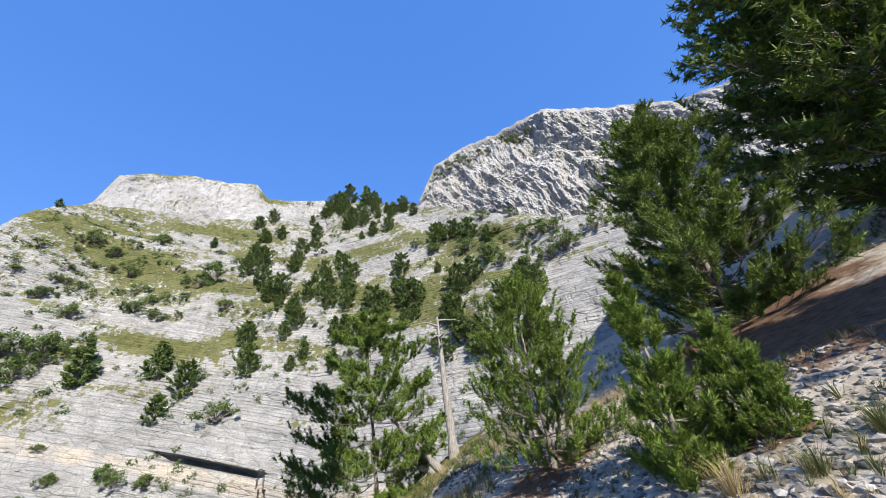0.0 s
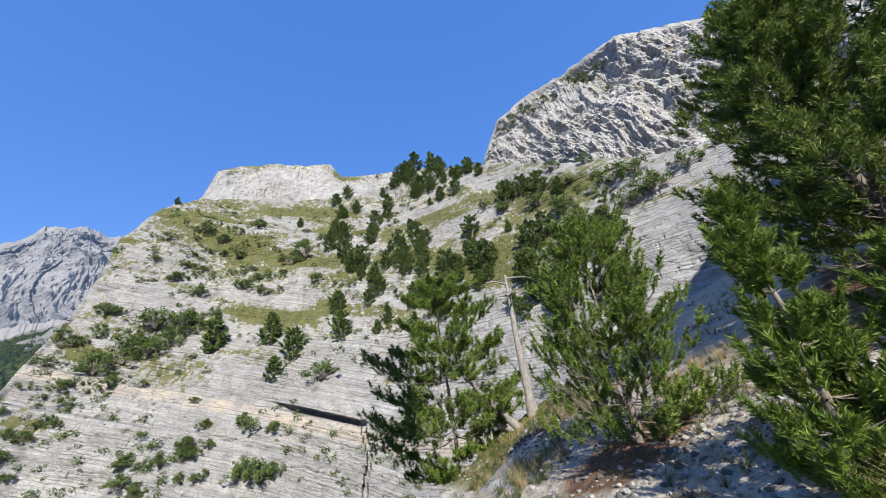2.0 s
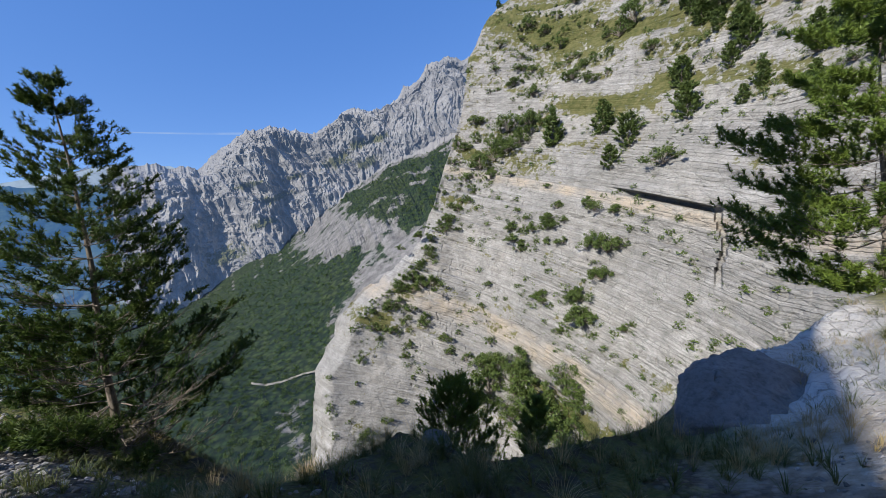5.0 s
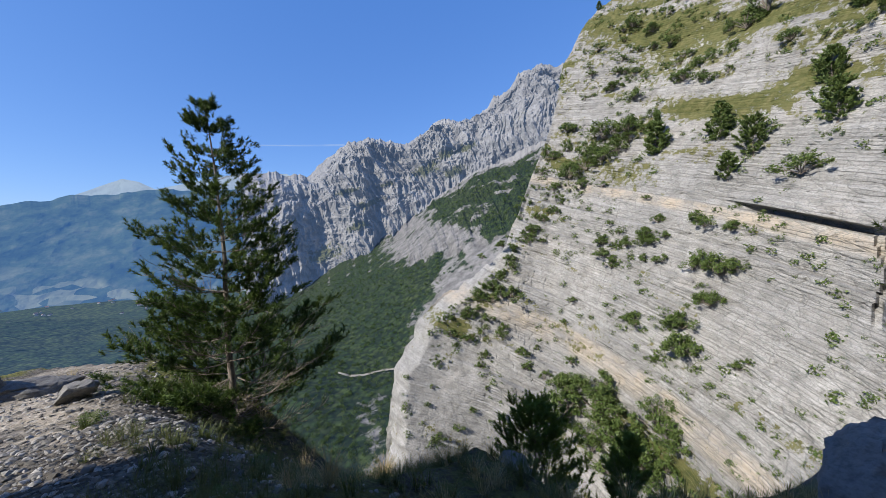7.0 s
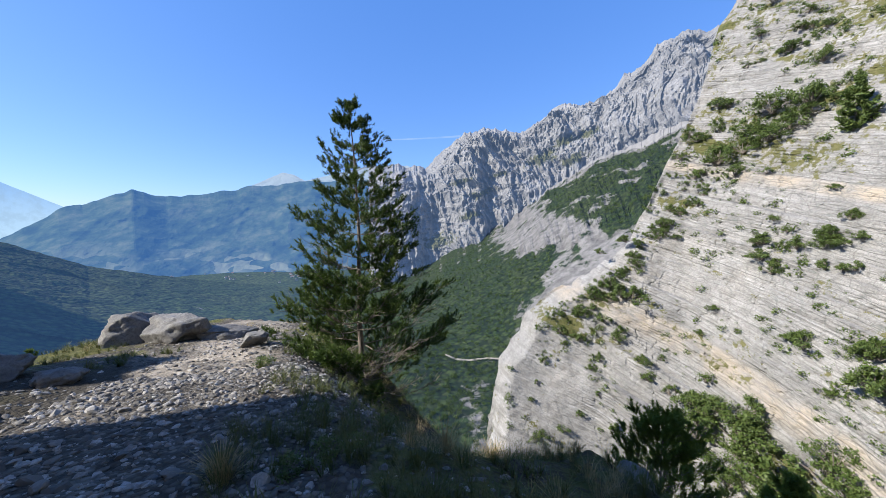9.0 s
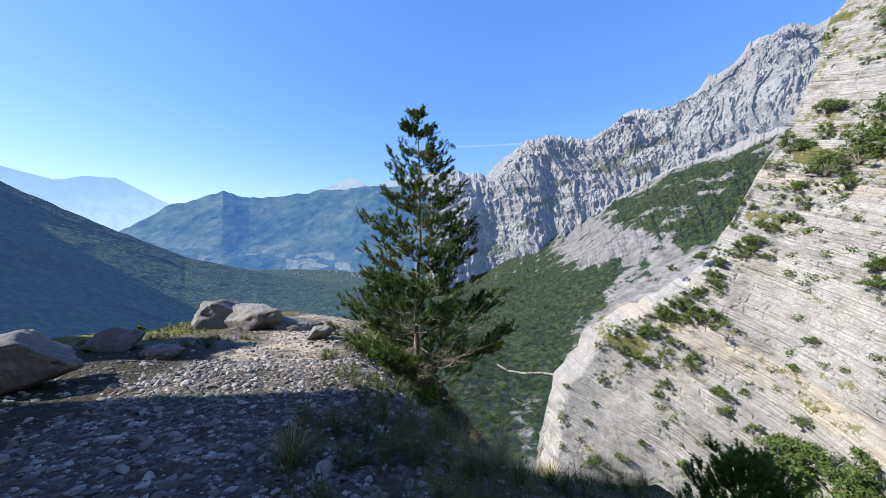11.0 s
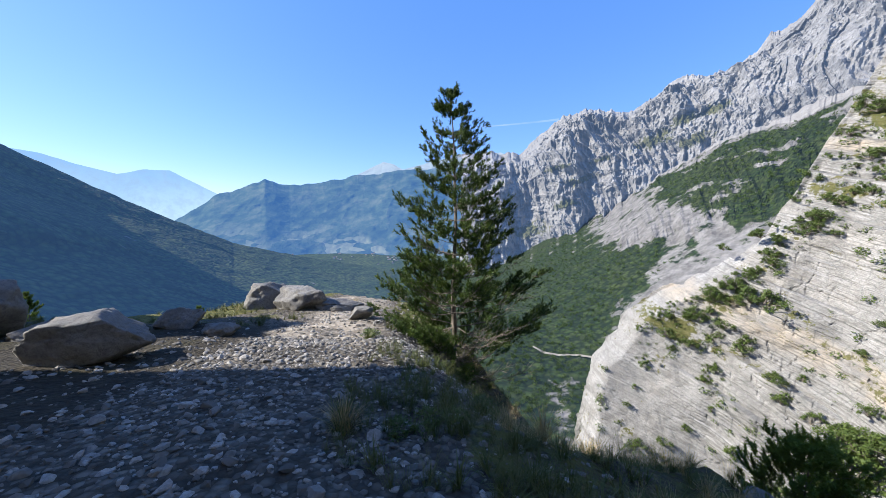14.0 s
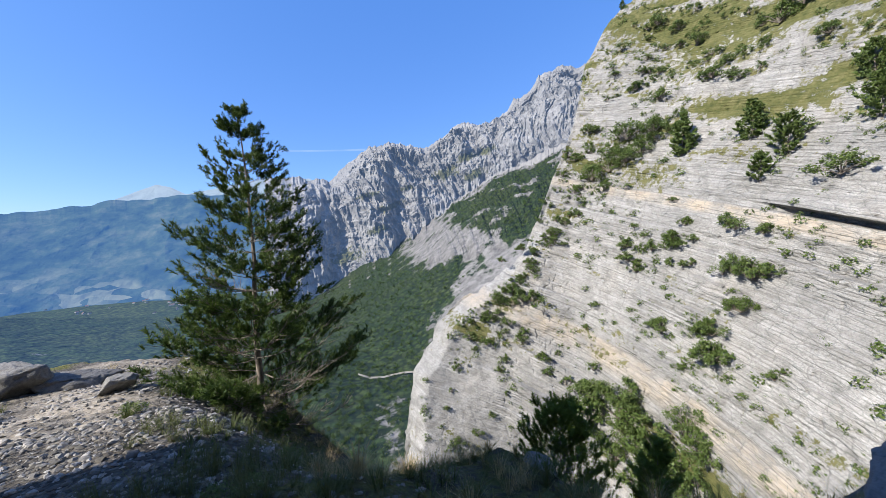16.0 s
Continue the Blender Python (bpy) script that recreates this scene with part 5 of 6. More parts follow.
def leaf_ball(seed, n=130):
    rng = np.random.default_rng(seed)
    d = rng.normal(size=(n, 3))
    d /= np.linalg.norm(d, axis=1)[:, None]
    at = d * rng.uniform(0.3, 1.0, (n, 1)) * (1, 1, 0.7) + (0, 0, 0.35)
    tri = np.array([[-0.5, 0, 0], [0.5, 0, 0.1], [0, 0.9, 0.2]])
    return scatter(tri, np.array([[0, 1, 2]]), at, frames_of(d + rng.normal(0, 0.7, (n, 3)), rng), rng.uniform(0.2, 0.38, n))


SHRUBS = [shrub_mesh(300 + k, 10 + 2 * k, 90) for k in range(7)]


def plant(kind, meshes, place, scale, turn, label, category, group, squash=1.0):
    ob = new(kind)
    for me in meshes:
        part("foliage" if me.name.startswith("leaves") else me.name.split(".")[0], me, ob)
    ob.matrix_basis = pose(*place, 0, 0, turn) @ Matrix.Diagonal((scale, scale, scale * squash, 1))
    return tagged(ob, label, category, group)


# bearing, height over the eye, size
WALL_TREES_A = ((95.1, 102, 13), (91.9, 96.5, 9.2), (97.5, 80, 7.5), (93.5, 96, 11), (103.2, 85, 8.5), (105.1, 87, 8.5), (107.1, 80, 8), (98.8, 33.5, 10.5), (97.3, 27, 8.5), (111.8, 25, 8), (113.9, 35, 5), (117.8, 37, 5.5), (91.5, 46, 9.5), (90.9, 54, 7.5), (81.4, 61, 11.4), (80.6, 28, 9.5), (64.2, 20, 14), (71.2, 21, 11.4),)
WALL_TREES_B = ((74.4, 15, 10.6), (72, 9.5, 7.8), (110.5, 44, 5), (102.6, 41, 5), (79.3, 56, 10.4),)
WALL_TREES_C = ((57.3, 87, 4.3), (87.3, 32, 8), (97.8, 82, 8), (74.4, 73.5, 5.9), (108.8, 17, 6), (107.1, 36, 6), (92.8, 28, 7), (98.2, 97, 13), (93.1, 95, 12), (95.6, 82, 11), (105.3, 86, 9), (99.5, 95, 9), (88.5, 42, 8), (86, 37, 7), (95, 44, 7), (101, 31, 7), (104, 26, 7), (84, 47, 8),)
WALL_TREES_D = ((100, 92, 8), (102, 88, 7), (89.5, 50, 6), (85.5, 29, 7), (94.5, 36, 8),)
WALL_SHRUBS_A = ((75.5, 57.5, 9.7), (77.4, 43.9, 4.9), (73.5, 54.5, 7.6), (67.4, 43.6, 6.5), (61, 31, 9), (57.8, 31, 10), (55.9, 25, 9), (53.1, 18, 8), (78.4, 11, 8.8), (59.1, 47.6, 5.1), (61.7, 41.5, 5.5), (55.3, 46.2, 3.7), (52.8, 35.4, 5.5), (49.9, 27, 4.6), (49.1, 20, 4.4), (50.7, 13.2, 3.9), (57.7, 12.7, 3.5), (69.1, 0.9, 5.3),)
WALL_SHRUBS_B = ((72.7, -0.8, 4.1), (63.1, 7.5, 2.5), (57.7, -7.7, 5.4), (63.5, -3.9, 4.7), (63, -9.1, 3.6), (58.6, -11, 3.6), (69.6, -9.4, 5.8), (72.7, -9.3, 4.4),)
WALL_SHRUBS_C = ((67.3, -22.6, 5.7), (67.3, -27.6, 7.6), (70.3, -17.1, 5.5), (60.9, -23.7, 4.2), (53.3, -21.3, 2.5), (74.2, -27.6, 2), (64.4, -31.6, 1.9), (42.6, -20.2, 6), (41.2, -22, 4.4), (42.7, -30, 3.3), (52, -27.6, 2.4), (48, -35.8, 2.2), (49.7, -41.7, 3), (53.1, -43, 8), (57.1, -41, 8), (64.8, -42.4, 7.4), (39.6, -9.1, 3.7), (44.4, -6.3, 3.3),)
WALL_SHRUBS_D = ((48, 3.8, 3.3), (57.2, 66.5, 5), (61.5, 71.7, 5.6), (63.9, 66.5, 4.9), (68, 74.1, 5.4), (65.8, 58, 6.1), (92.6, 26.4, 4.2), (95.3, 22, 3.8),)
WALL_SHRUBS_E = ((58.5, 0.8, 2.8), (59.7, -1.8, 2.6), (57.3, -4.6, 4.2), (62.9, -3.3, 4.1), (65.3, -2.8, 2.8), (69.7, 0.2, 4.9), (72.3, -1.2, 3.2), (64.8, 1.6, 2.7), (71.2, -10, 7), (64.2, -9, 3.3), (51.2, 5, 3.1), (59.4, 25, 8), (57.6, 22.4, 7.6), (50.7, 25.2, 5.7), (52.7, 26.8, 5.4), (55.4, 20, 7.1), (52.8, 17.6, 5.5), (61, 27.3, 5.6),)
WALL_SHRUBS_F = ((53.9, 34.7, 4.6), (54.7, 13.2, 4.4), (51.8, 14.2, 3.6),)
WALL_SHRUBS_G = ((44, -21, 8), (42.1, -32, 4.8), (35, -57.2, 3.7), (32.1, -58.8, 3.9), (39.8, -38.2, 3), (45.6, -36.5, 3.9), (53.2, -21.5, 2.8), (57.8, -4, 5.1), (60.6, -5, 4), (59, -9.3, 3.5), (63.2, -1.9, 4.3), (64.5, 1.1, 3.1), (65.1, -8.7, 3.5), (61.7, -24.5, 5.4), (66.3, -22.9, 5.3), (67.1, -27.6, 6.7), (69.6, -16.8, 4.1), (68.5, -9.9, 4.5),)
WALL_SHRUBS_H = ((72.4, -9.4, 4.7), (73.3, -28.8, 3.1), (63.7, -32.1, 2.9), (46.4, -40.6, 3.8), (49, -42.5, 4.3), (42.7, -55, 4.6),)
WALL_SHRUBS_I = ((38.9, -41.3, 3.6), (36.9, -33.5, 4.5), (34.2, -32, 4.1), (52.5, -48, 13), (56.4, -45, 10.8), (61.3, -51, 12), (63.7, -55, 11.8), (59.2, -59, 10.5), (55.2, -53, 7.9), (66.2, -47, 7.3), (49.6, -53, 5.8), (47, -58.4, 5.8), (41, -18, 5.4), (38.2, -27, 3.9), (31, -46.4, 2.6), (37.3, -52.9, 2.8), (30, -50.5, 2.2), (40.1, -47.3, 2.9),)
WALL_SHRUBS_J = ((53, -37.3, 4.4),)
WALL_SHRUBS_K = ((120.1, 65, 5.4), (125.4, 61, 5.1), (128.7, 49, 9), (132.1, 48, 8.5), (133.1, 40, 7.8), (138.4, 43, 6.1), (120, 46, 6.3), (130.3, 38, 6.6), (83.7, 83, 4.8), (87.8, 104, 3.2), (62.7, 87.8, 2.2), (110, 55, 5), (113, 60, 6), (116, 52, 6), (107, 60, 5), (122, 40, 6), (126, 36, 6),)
rng = np.random.default_rng(77)


def out_of(place, by):
    """A little out from the wall."""
    flat = np.array([place[0], place[1], 0.0])
    return place - flat / np.linalg.norm(flat) * by


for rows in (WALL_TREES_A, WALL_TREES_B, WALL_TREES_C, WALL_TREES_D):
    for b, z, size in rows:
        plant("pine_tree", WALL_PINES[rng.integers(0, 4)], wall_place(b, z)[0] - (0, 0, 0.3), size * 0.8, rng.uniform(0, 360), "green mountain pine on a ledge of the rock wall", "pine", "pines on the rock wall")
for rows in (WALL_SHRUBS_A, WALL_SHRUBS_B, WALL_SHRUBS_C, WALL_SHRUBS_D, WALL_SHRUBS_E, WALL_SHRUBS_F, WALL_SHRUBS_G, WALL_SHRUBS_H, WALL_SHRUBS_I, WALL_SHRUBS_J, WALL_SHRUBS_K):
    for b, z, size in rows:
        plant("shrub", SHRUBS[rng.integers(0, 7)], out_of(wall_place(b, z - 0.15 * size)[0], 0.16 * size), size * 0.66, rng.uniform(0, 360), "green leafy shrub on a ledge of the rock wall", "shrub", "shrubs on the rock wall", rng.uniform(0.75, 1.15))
for k in range(46):
    f = rng.random()
    b, z = np.interp(f, (0, 0.35, 0.7, 1), (49.5, 44.5, 38.5, 33)) + rng.uniform(0.8, 4.5), np.interp(f, (0, 0.35, 0.7, 1), (17, -3, -19, -36)) + rng.normal(0, 2)
    size = rng.uniform(1.6, 4.6)
    plant("shrub", SHRUBS[k % 7], out_of(wall_place(b, z)[0], 0.16 * size), size * 0.66, rng.uniform(0, 360), "green leafy shrub on the broken edge of the rock wall", "shrub", "shrubs on the rock wall", 0.85)
for k in range(34):
    b, z, size = rng.uniform(56, 76), rng.uniform(38, 78), rng.uniform(1.8, 5.0)
    plant("shrub", SHRUBS[k % 7], out_of(wall_place(b, z)[0], 0.16 * size), size * 0.66, rng.uniform(0, 360), "green leafy shrub on a high turf ledge", "shrub", "shrubs on the rock wall", 0.85)
for k in range(16):
    b, z, size = rng.uniform(50, 66), rng.uniform(-58, -42), rng.uniform(5.0, 9.5)
    plant("shrub", SHRUBS[k % 7], out_of(wall_place(b, z)[0], 0.16 * size), size * 0.66, rng.uniform(0, 360), "large green leafy shrub low on the rock wall", "shrub", "shrubs on the rock wall", 0.95)
# belts of shrubs along the ledges: bearing and height of their ends, count
BELTS = (
    (50.8, 8.6, 58.0, 26.4, 6),
    (58.0, 26.4, 65.2, 33.1, 4),
    (52.9, 26.6, 60.3, 35.6, 4),
    (58.1, 60.0, 68.3, 62.3, 5),
    (65.8, 43.6, 73.5, 48.4, 4),
    (70.2, 25.9, 75.3, 20.4, 3),
    (75.9, 10.5, 81.4, 15.0, 3),
    (57.2, -7.8, 64.6, -4.5, 4),
    (67.9, -8.5, 73.9, -9.1, 3),
    (65.3, -27.5, 69.9, -14.7, 4),
    (31.5, -29.6, 41.8, -18.6, 6),
    (30.3, -41.9, 36.1, -35.0, 3),
    (43.8, -0.5, 50.0, 19.0, 6),
    (62.4, 76.6, 69.7, 61.9, 6),
    (58.4, 46.8, 65.9, 48.6, 4),
    (73.3, 54.4, 83.7, 70.9, 7),
    (79.0, 39.7, 88.4, 42.5, 5),
    (89.7, 64.2, 92.9, 82.8, 6),
    (94.1, 29.9, 101.3, 35.7, 4),
    (87.7, 19.2, 91.9, 20.3, 3),
    (54.4, 19.9, 64.8, 33.5, 7),
    (49.8, 5.5, 60.0, 25.6, 8),
    (84.5, 72.2, 97.7, 99.2, 8),
    (88.8, 94.7, 107.2, 109.9, 8),
    (82.1, 61.5, 91.4, 75.7, 6),
    (73.4, 59.3, 79.5, 68.2, 4),
    (65.6, 44.3, 73.3, 48.9, 4),
    (87.3, 25.4, 95.3, 48.0, 8),
    (120.3, 57.9, 130.2, 35.7, 8),
    (111.1, 46.1, 117.4, 23.9, 7),
)
belt = []
for b0, z0, b1, z1, count in BELTS:
    f = (np.arange(count) + rng.uniform(0.2, 0.8, count)) / count
    bb = b0 + (b1 - b0) * f + rng.normal(0, 0.4, count)
    at = wall_place(bb, np.minimum(z0 + (z1 - z0) * f + rng.normal(0, 0.9, count), top_height(bb, np.interp(bb, *zip(*WALL_TOP))) - 3))
    V, F = leaf_clump(740 + count, 11, 80)
    belt.append(scatter(V, F, at, frames_of(np.array([[0, 0, 1.0]] * count) + rng.normal(0, 0.18, (count, 3)), rng), rng.uniform(1.2, 3.2, count)))
tagged(new("shrub_belts", mesh_np("shrub_belts", *gather(belt), LEAVES)), "green shrubs in belts along the ledges of the rock wall", "shrubs", kind="stuff")
# small growth in the cracks
tb, tz = rng.uniform(26, 128, 12000), rng.uniform(-62, 95, 12000)
keep = (fbm(tb * 0.16, wall_bed(tb, tz) * 0.09, 0 * tb, 3, 7) + 0.06 * (tb > 80) > 0.53) & (tz < top_height(tb, np.interp(tb, *zip(*WALL_TOP))) - 2)
tb, tz = tb[keep][:2600], tz[keep][:2600]
spots = wall_place(tb, tz)
tall = (tb > 80) & (tz > 12) & (rng.random(len(tb)) < 0.6)
for q, place in enumerate(spots[tall][:90]):
    plant("pine_tree", WALL_PINES[q % 4], place - np.array((0, 0, 0.4)), rng.uniform(4, 9), rng.uniform(0, 360), "small mountain pine rooted in a crack of the rock wall", "pine", "pines on the rock wall")
low = spots[~tall]
growth = []
for q in range(3):
    V, F = leaf_ball(700 + q, 60)
    at = low[q::3] - np.array((0, 0, 0.15))
    growth.append(scatter(V, F, at, frames_of(np.array([[0, 0, 1.0]] * len(at)) + rng.normal(0, 0.1, (len(at), 3)), rng), 0.35 + 1.3 * rng.random(len(at)) ** 2.2))
tagged(new("crevice_growth", mesh_np("crevice_growth", *gather(growth), LEAVES)), "small green tufts and shrubs in the cracks of the rock wall", "shrubs", kind="stuff")


def crag_place(b, el, far):
    return np.array([far * math.sin(radians(b)), far * math.cos(radians(b)), EYE + far * math.tan(radians(el))])


for b, el, size in ((135.3, 43.2, 9), (140.3, 42.2, 8), (130, 42.8, 10), (127, 43.5, 8), (121.8, 42.6, 8), (118, 42.2, 9), (116, 41.4, 10), (113.3, 40.2, 8), (111.5, 38.5, 7), (146.7, 40.2, 7), (149, 39.6, 7), (144.9, 37, 7), (151.2, 38.4, 6), (154.7, 37, 7), (133, 40, 7), (138, 38.5, 6), (124, 39, 5), (128.5, 43, 7), (123.5, 42.4, 6), (120, 41.6, 7), (132.5, 43.4, 7), (137.8, 42.6, 6), (114.6, 39.6, 6), (117, 38.4, 5), (126.5, 40.4, 6), (131, 37.4, 6), (121, 37.6, 5), (141.5, 39.6, 7)):
    plant("shrub", SHRUBS[int(size) % 4], crag_place(b, el - 1.0, 158), size * 0.6, 40 * size, "dark green shrub clinging to the crag", "shrub", "shrubs on the crag", 0.8)


# ---- the woods in the valley ----
def wood_crowns(name, host, count, small, large, near, label):
    """Tree crowns on the wooded parts of a mountain side."""
    me = host.data
    co = np.empty(len(me.vertices) * 3, np.float32)
    me.vertices.foreach_get("co", co)
    co = co.reshape(-1, 3).astype(float)
    bare = np.empty(len(co), np.float32)
    me.attributes["rock"].data.foreach_get("value", bare)
    far = np.hypot(co[:, 0], co[:, 1])
    ok = np.flatnonzero((rng.random(len(co)) > smooth(0.3, 0.75, bare)) & (far < near) & (far > 230))
    pick = rng.choice(ok, count)
    at = co[pick] + rng.normal(0, 1, (count, 3)) * (5, 5, 0) + (0, 0, 0.5)
    out = []
    for q in range(3):
        V, F = leaf_ball(760 + q, 40)
        V = V * (1, 1, 1.25)
        sel = at[q::3]
        out.append(scatter(V, F, sel, frames_of(np.array([[0, 0, 1.0]] * len(sel)), rng), rng.uniform(small, large, len(sel))))
    tagged(new(name, mesh_np(name, *gather(out), CANOPY)), label, "woodland", kind="stuff")


wood_crowns("valley_trees", WOOD, 3600, 2.2, 4.2, 720, "green broadleaf crowns of the valley wood")
wood_crowns("slope_trees", SLOPE, 5200, 2.4, 4.6, 1500, "green broadleaf crowns on the mountainside")


# ---- grass ----
def blade_tuft(count, length, width, spread, seed):
    rng = np.random.default_rng(seed)
    a = rng.uniform(0, 6.28, count)
    t = np.radians(rng.uniform(4, spread, count))
    d = np.stack([np.cos(a) * np.sin(t), np.sin(a) * np.sin(t), np.cos(t)], -1)
    out = np.stack([np.cos(a), np.sin(a), 0 * a], -1)
    s = np.stack([-np.sin(a), np.cos(a), 0 * a], -1) * width
    L = (length * rng.uniform(0.5, 1.1, count))[:, None]
    o = out * rng.uniform(0, 0.18, count)[:, None] * length
    mid = o + d * L * 0.55
    tip = o + d * L + out * L * 0.22 - np.array([0, 0, 0.12]) * L
    V = np.stack([o + s, o - s, mid + s * 0.8, mid - s * 0.8, tip], 1).reshape(-1, 3)
    F = (np.array([[0, 1, 2], [1, 3, 2], [2, 3, 4]])[None] + 5 * np.arange(count)[:, None, None]).reshape(-1, 3)
    return V, F


def lay(xy):
    return np.concatenate([xy, ledge_height(xy[:, 0], xy[:, 1])[:, None]], 1)


def grass_field(name, xy, mat, kinds, smin, smax, label):
    at = lay(xy)
    out = []
    pick = rng.integers(0, len(kinds), len(at))
    for q, (V, F) in enumerate(kinds):
        m = pick == q
        turn = frames_of(np.array([[0, 0, 1.0]] * m.sum()) + rng.normal(0, 0.12, (m.sum(), 3)), rng)
        out.append(scatter(V, F, at[m], turn, rng.uniform(smin, smax, m.sum())))
    return tagged(new(name, mesh_np(name, *gather(out), mat)), label, "grass", kind="stuff")


def strewn(n, box, keep_if):
    xy = np.stack([rng.uniform(box[0], box[1], n), rng.uniform(box[2], box[3], n)], -1)
    d, _, inside = rim_distance(xy[:, 0], xy[:, 1])
    return xy[keep_if(xy[:, 0], xy[:, 1], d, inside)]


SHORT = [blade_tuft(22, 0.17, 0.0026, 50, 400 + k) for k in range(3)]
LONG = [blade_tuft(46, 0.42, 0.0018, 34, 410 + k) for k in range(3)]
patch = lambda x, y, s, q: fbm(x * s, y * s, 0 * x, 3, q)
grass_field("green_grass", strewn(14000, (-10, 13, -5, 12), lambda x, y, d, i: ((d < 1.9) | ((x > -0.4) & (y > 1.5)) | (patch(x, y, 0.5, 3) > 0.62)) & (d < 4) & (patch(x, y, 1.3, 5) > 0.42) & ((x > -0.4) | (y > 6)) & (np.hypot(x, y) > 1.9)), GRASS, SHORT, 0.6, 1.5,
            "short green mountain grass along the rim")
grass_field("dry_grass", strewn(2600, (-6, 13, -5, 14), lambda x, y, d, i: (d < 1.5) & (patch(x, y, 0.9, 9) > 0.52) & (np.hypot(x, y) > 2.2) & ((x > 0.9) | (y > 10))), STRAW, LONG + SHORT, 0.45, 0.9, "dry straw-coloured grass along the rim")
grass_field("rim_grass", strewn(900, (-0.9, 3.4, 1.5, 5.5), lambda x, y, d, i: i & (x > -0.5 - 0.12 * y) & (patch(x, y, 1.2, 29) > 0.56) & (np.hypot(x, y) > 1.9)), GRASS, LONG, 0.35, 0.75, "long green grass on the shaded rim")
grass_field("rim_straw", strewn(600, (-0.6, 3.4, 1.8, 6.0), lambda x, y, d, i: i & (d < 2.2) & (patch(x, y, 1.1, 31) > 0.55) & (np.hypot(x, y) > 2.0)), STRAW, LONG, 0.35, 0.75, "dry straw-coloured grass on the shaded rim")
grass_field("slope_grass", strewn(2600, (-3, 14, -12, -1.0), lambda x, y, d, i: (patch(x, y, 0.7, 13) > 0.56) & i & (np.hypot(x + 0.6, y) > 1.7)), GRASS, SHORT, 0.5, 1.3, "sparse green grass among stones on the slope")
grass_field("path_straw", strewn(500, (-0.6, 3.4, -4.6, -1.9), lambda x, y, d, i: (patch(x, y, 1.3, 23) > 0.56) & i), STRAW, SHORT, 0.4, 0.8, "short straw-coloured grass among the stones")
grass_field("slope_straw", strewn(3000, (4.0, 14, -5, 0.2), lambda x, y, d, i: (patch(x, y, 1.1, 17) > 0.58) & i & (d > 0.4)), STRAW, LONG[:1] + SHORT, 0.4, 0.9, "straw-coloured tussocks on the dry slope")
grass_field("slope_turf", strewn(2600, (4.0, 14, -5, 0.2), lambda x, y, d, i: (patch(x, y, 0.9, 19) > 0.6) & i & (d > 0.3)), GRASS, SHORT, 0.6, 1.4, "olive green tufts on the dry slope")
for x, y, s, mat in ((-0.72, 2.75, 0.8, STRAW), (-1.2, 6.3, 0.7, GRASS), (0.95, -2.3, 0.8, STRAW), (0.5, -2.5, 0.6, GRASS), (0.3, -2.95, 0.7, GRASS), (2.2, 4.7, 1.0, STRAW), (2.35, 4.95, 0.9, STRAW), (1.0, 3.0, 0.8, STRAW), (8.6, -1.3, 0.9, GRASS), (7.9, -1.8, 0.9, STRAW), (9.6, -1.8, 1.0, GRASS), (6.6, -1.2, 0.8, STRAW)):
    ob = new("grass_tussock", mesh_np("grass_tussock", *blade_tuft(150, 0.42, 0.003, 45, int(900 + 10 * x)), mat))
    ob.matrix_basis = pose(x, y, on_ledge(x, y) + 0.03) @ Matrix.Scale(s, 4)
    tagged(ob, "tussock of dry straw-coloured grass" if mat is STRAW else "tussock of green mountain grass", "grass", "grass tussocks")
for x, y, s in ((-0.3, 2.75, 0.24), (-0.05, 2.95, 0.26), (0.2, 3.1, 0.2), (-1.25, 6.6, 0.3), (0.6, 4.4, 0.25)):
    plant("weed", SHRUBS[2], (x, y, on_ledge(x, y)), s, 90 * s, "low green leafy weed beside the path", "plant", "weeds beside the path", 0.8)

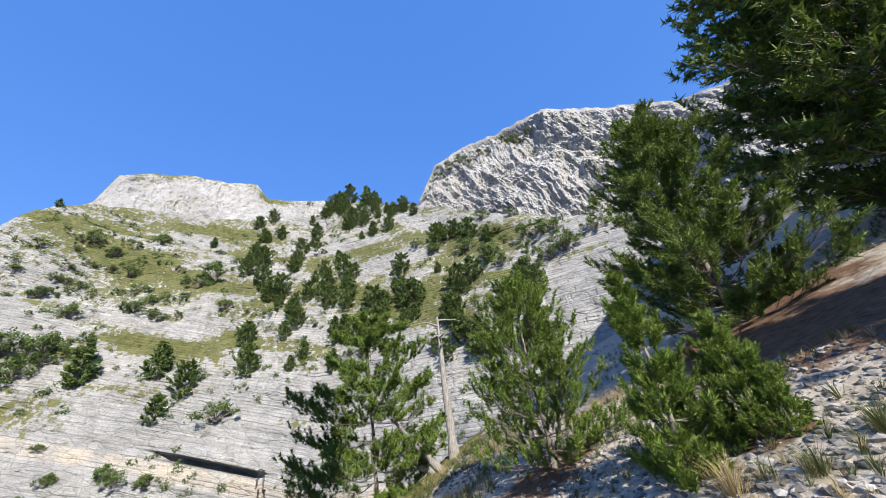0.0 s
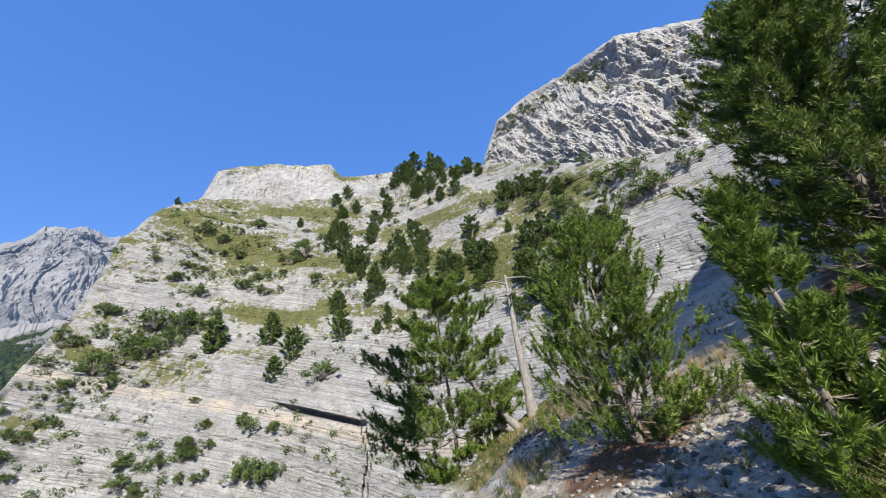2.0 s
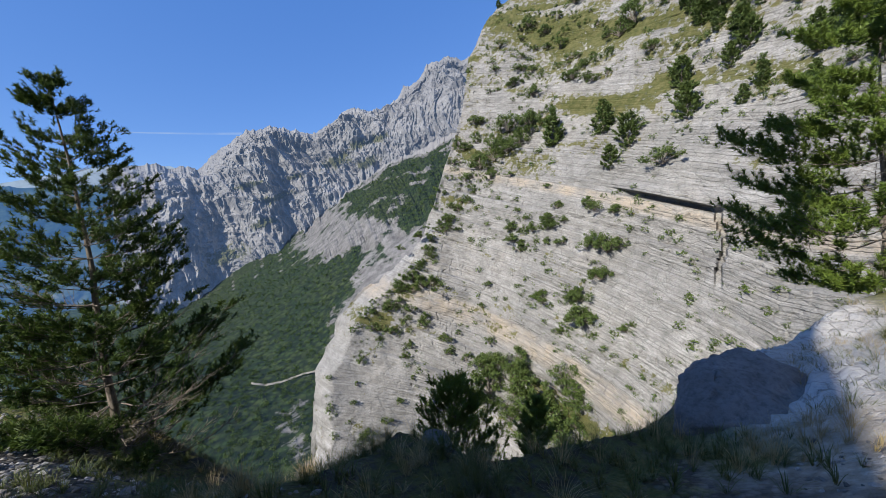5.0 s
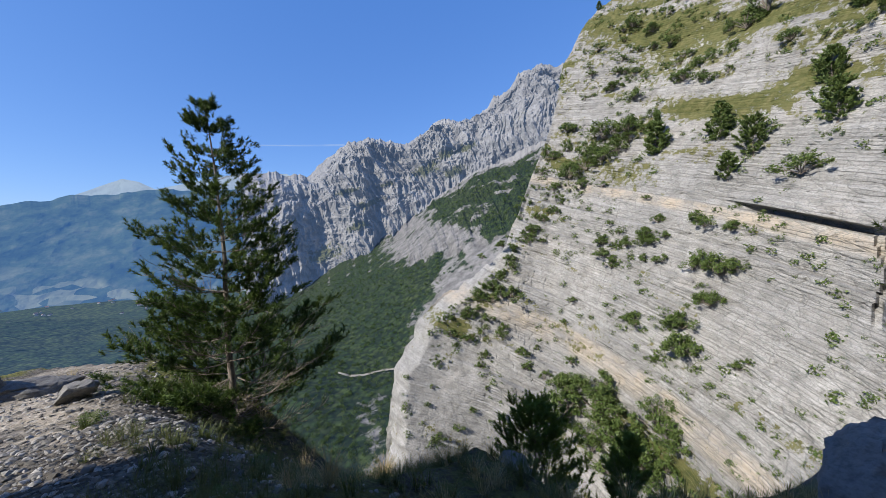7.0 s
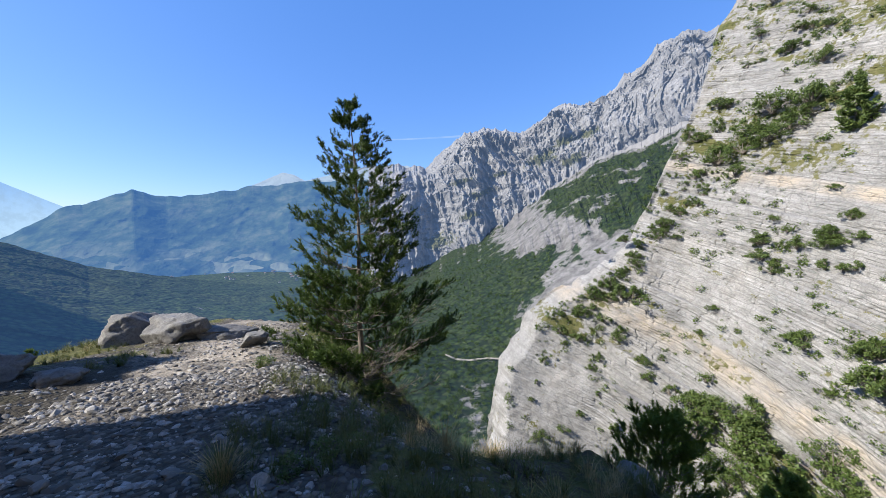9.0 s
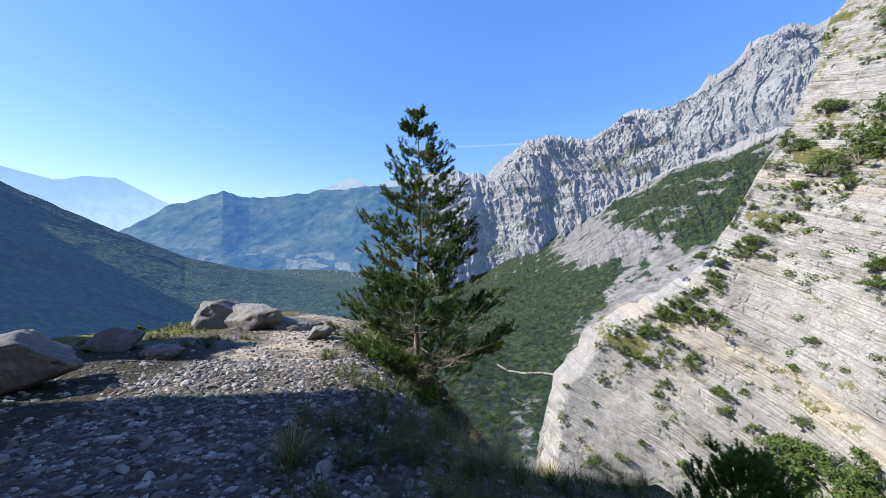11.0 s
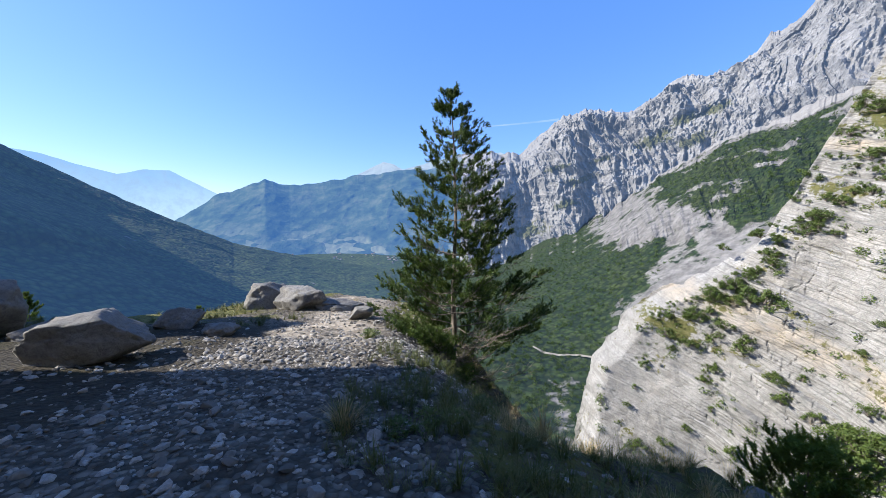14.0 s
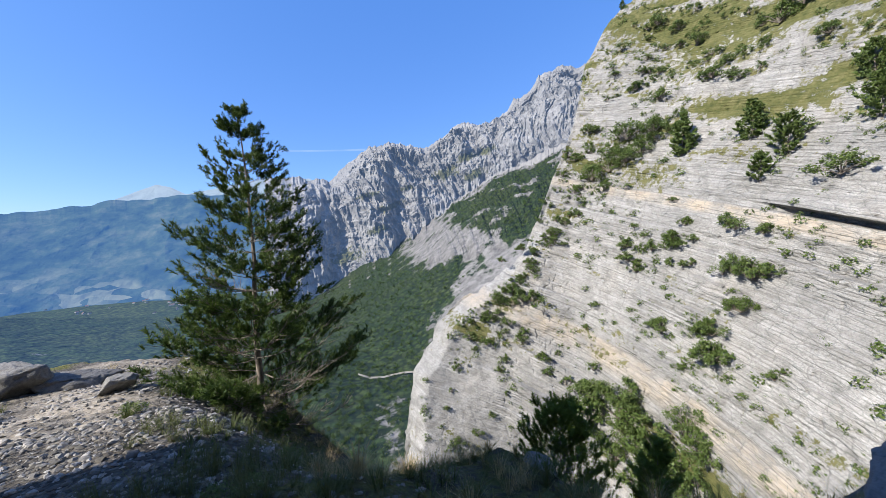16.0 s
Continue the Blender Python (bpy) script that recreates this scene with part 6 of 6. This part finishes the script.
# ---- loose stones ----
STONE_MESH = [mesh_np("stone", *rock_shape(ICO2, (1, 0.8, 0.55), 500 + k, 9, 0.0, (0.35, 0.75)), STONE) for k in range(10)]
STONE_ARR = [rock_shape(ICO1, (1, 0.8, 0.6), 520 + k, 5, 0.0, (0.45, 0.8)) for k in range(6)]


def stone_spots(n, box, keep_if):
    return lay(strewn(n, box, keep_if))


path_like = lambda x, y, d, i: i & (np.abs(x + 1.9) < 3.4) & ((x > -3.4) | (rng.random(len(x)) < 0.2)) & ((x < 0) | (rng.random(len(x)) < 0.3)) & (d > 0.5) & (np.hypot(x, y) > 1.5)
near = stone_spots(900, (-5, 2.2, 1.2, 5.5), path_like)[:215]
side = stone_spots(500, (-0.6, 4.5, -2.3, -0.7), lambda x, y, d, i: i & (np.hypot(x + 0.6, y) > 1.4))[:85]
for q, p in enumerate(np.concatenate([near, side])):
    ob = new("stone", STONE_MESH[q % 10])
    ob.parent = LEDGE
    s = 0.022 + 0.062 * rng.random() ** 2.2
    ob.matrix_basis = pose(p[0], p[1], p[2] + 0.2 * s, *rng.uniform(-15, 15, 2), rng.uniform(0, 360)) @ Matrix.Scale(s, 4)
many = np.concatenate([stone_spots(11000, (-6.5, 2.0, 0.8, 6.5), path_like), stone_spots(3000, (-6.5, 1.5, 6, 14), path_like), stone_spots(4000, (-3, 12, -4, -0.2), lambda x, y, d, i: i & (np.hypot(x + 0.6, y) > 1.3)), stone_spots(3200, (-0.8, 3.2, -4.5, -1.2), lambda x, y, d, i: i & (np.hypot(x + 0.6, y) > 1.3))])
size = np.where(np.hypot(many[:, 0], many[:, 1]) > 6, 0.03, 0.014) + 0.045 * rng.random(len(many)) ** 3
pick = rng.integers(0, 6, len(many))
bits = []
for q in range(6):
    m = pick == q
    bits.append(scatter(*STONE_ARR[q], many[m], frames_of(np.array([[0, 0, 1.0]] * m.sum()) + rng.normal(0, 0.25, (m.sum(), 3)), rng), size[m]))
tagged(new("gravel", mesh_np("gravel", *gather(bits), STONE)), "loose grey limestone chips on the path", "gravel", kind="stuff")
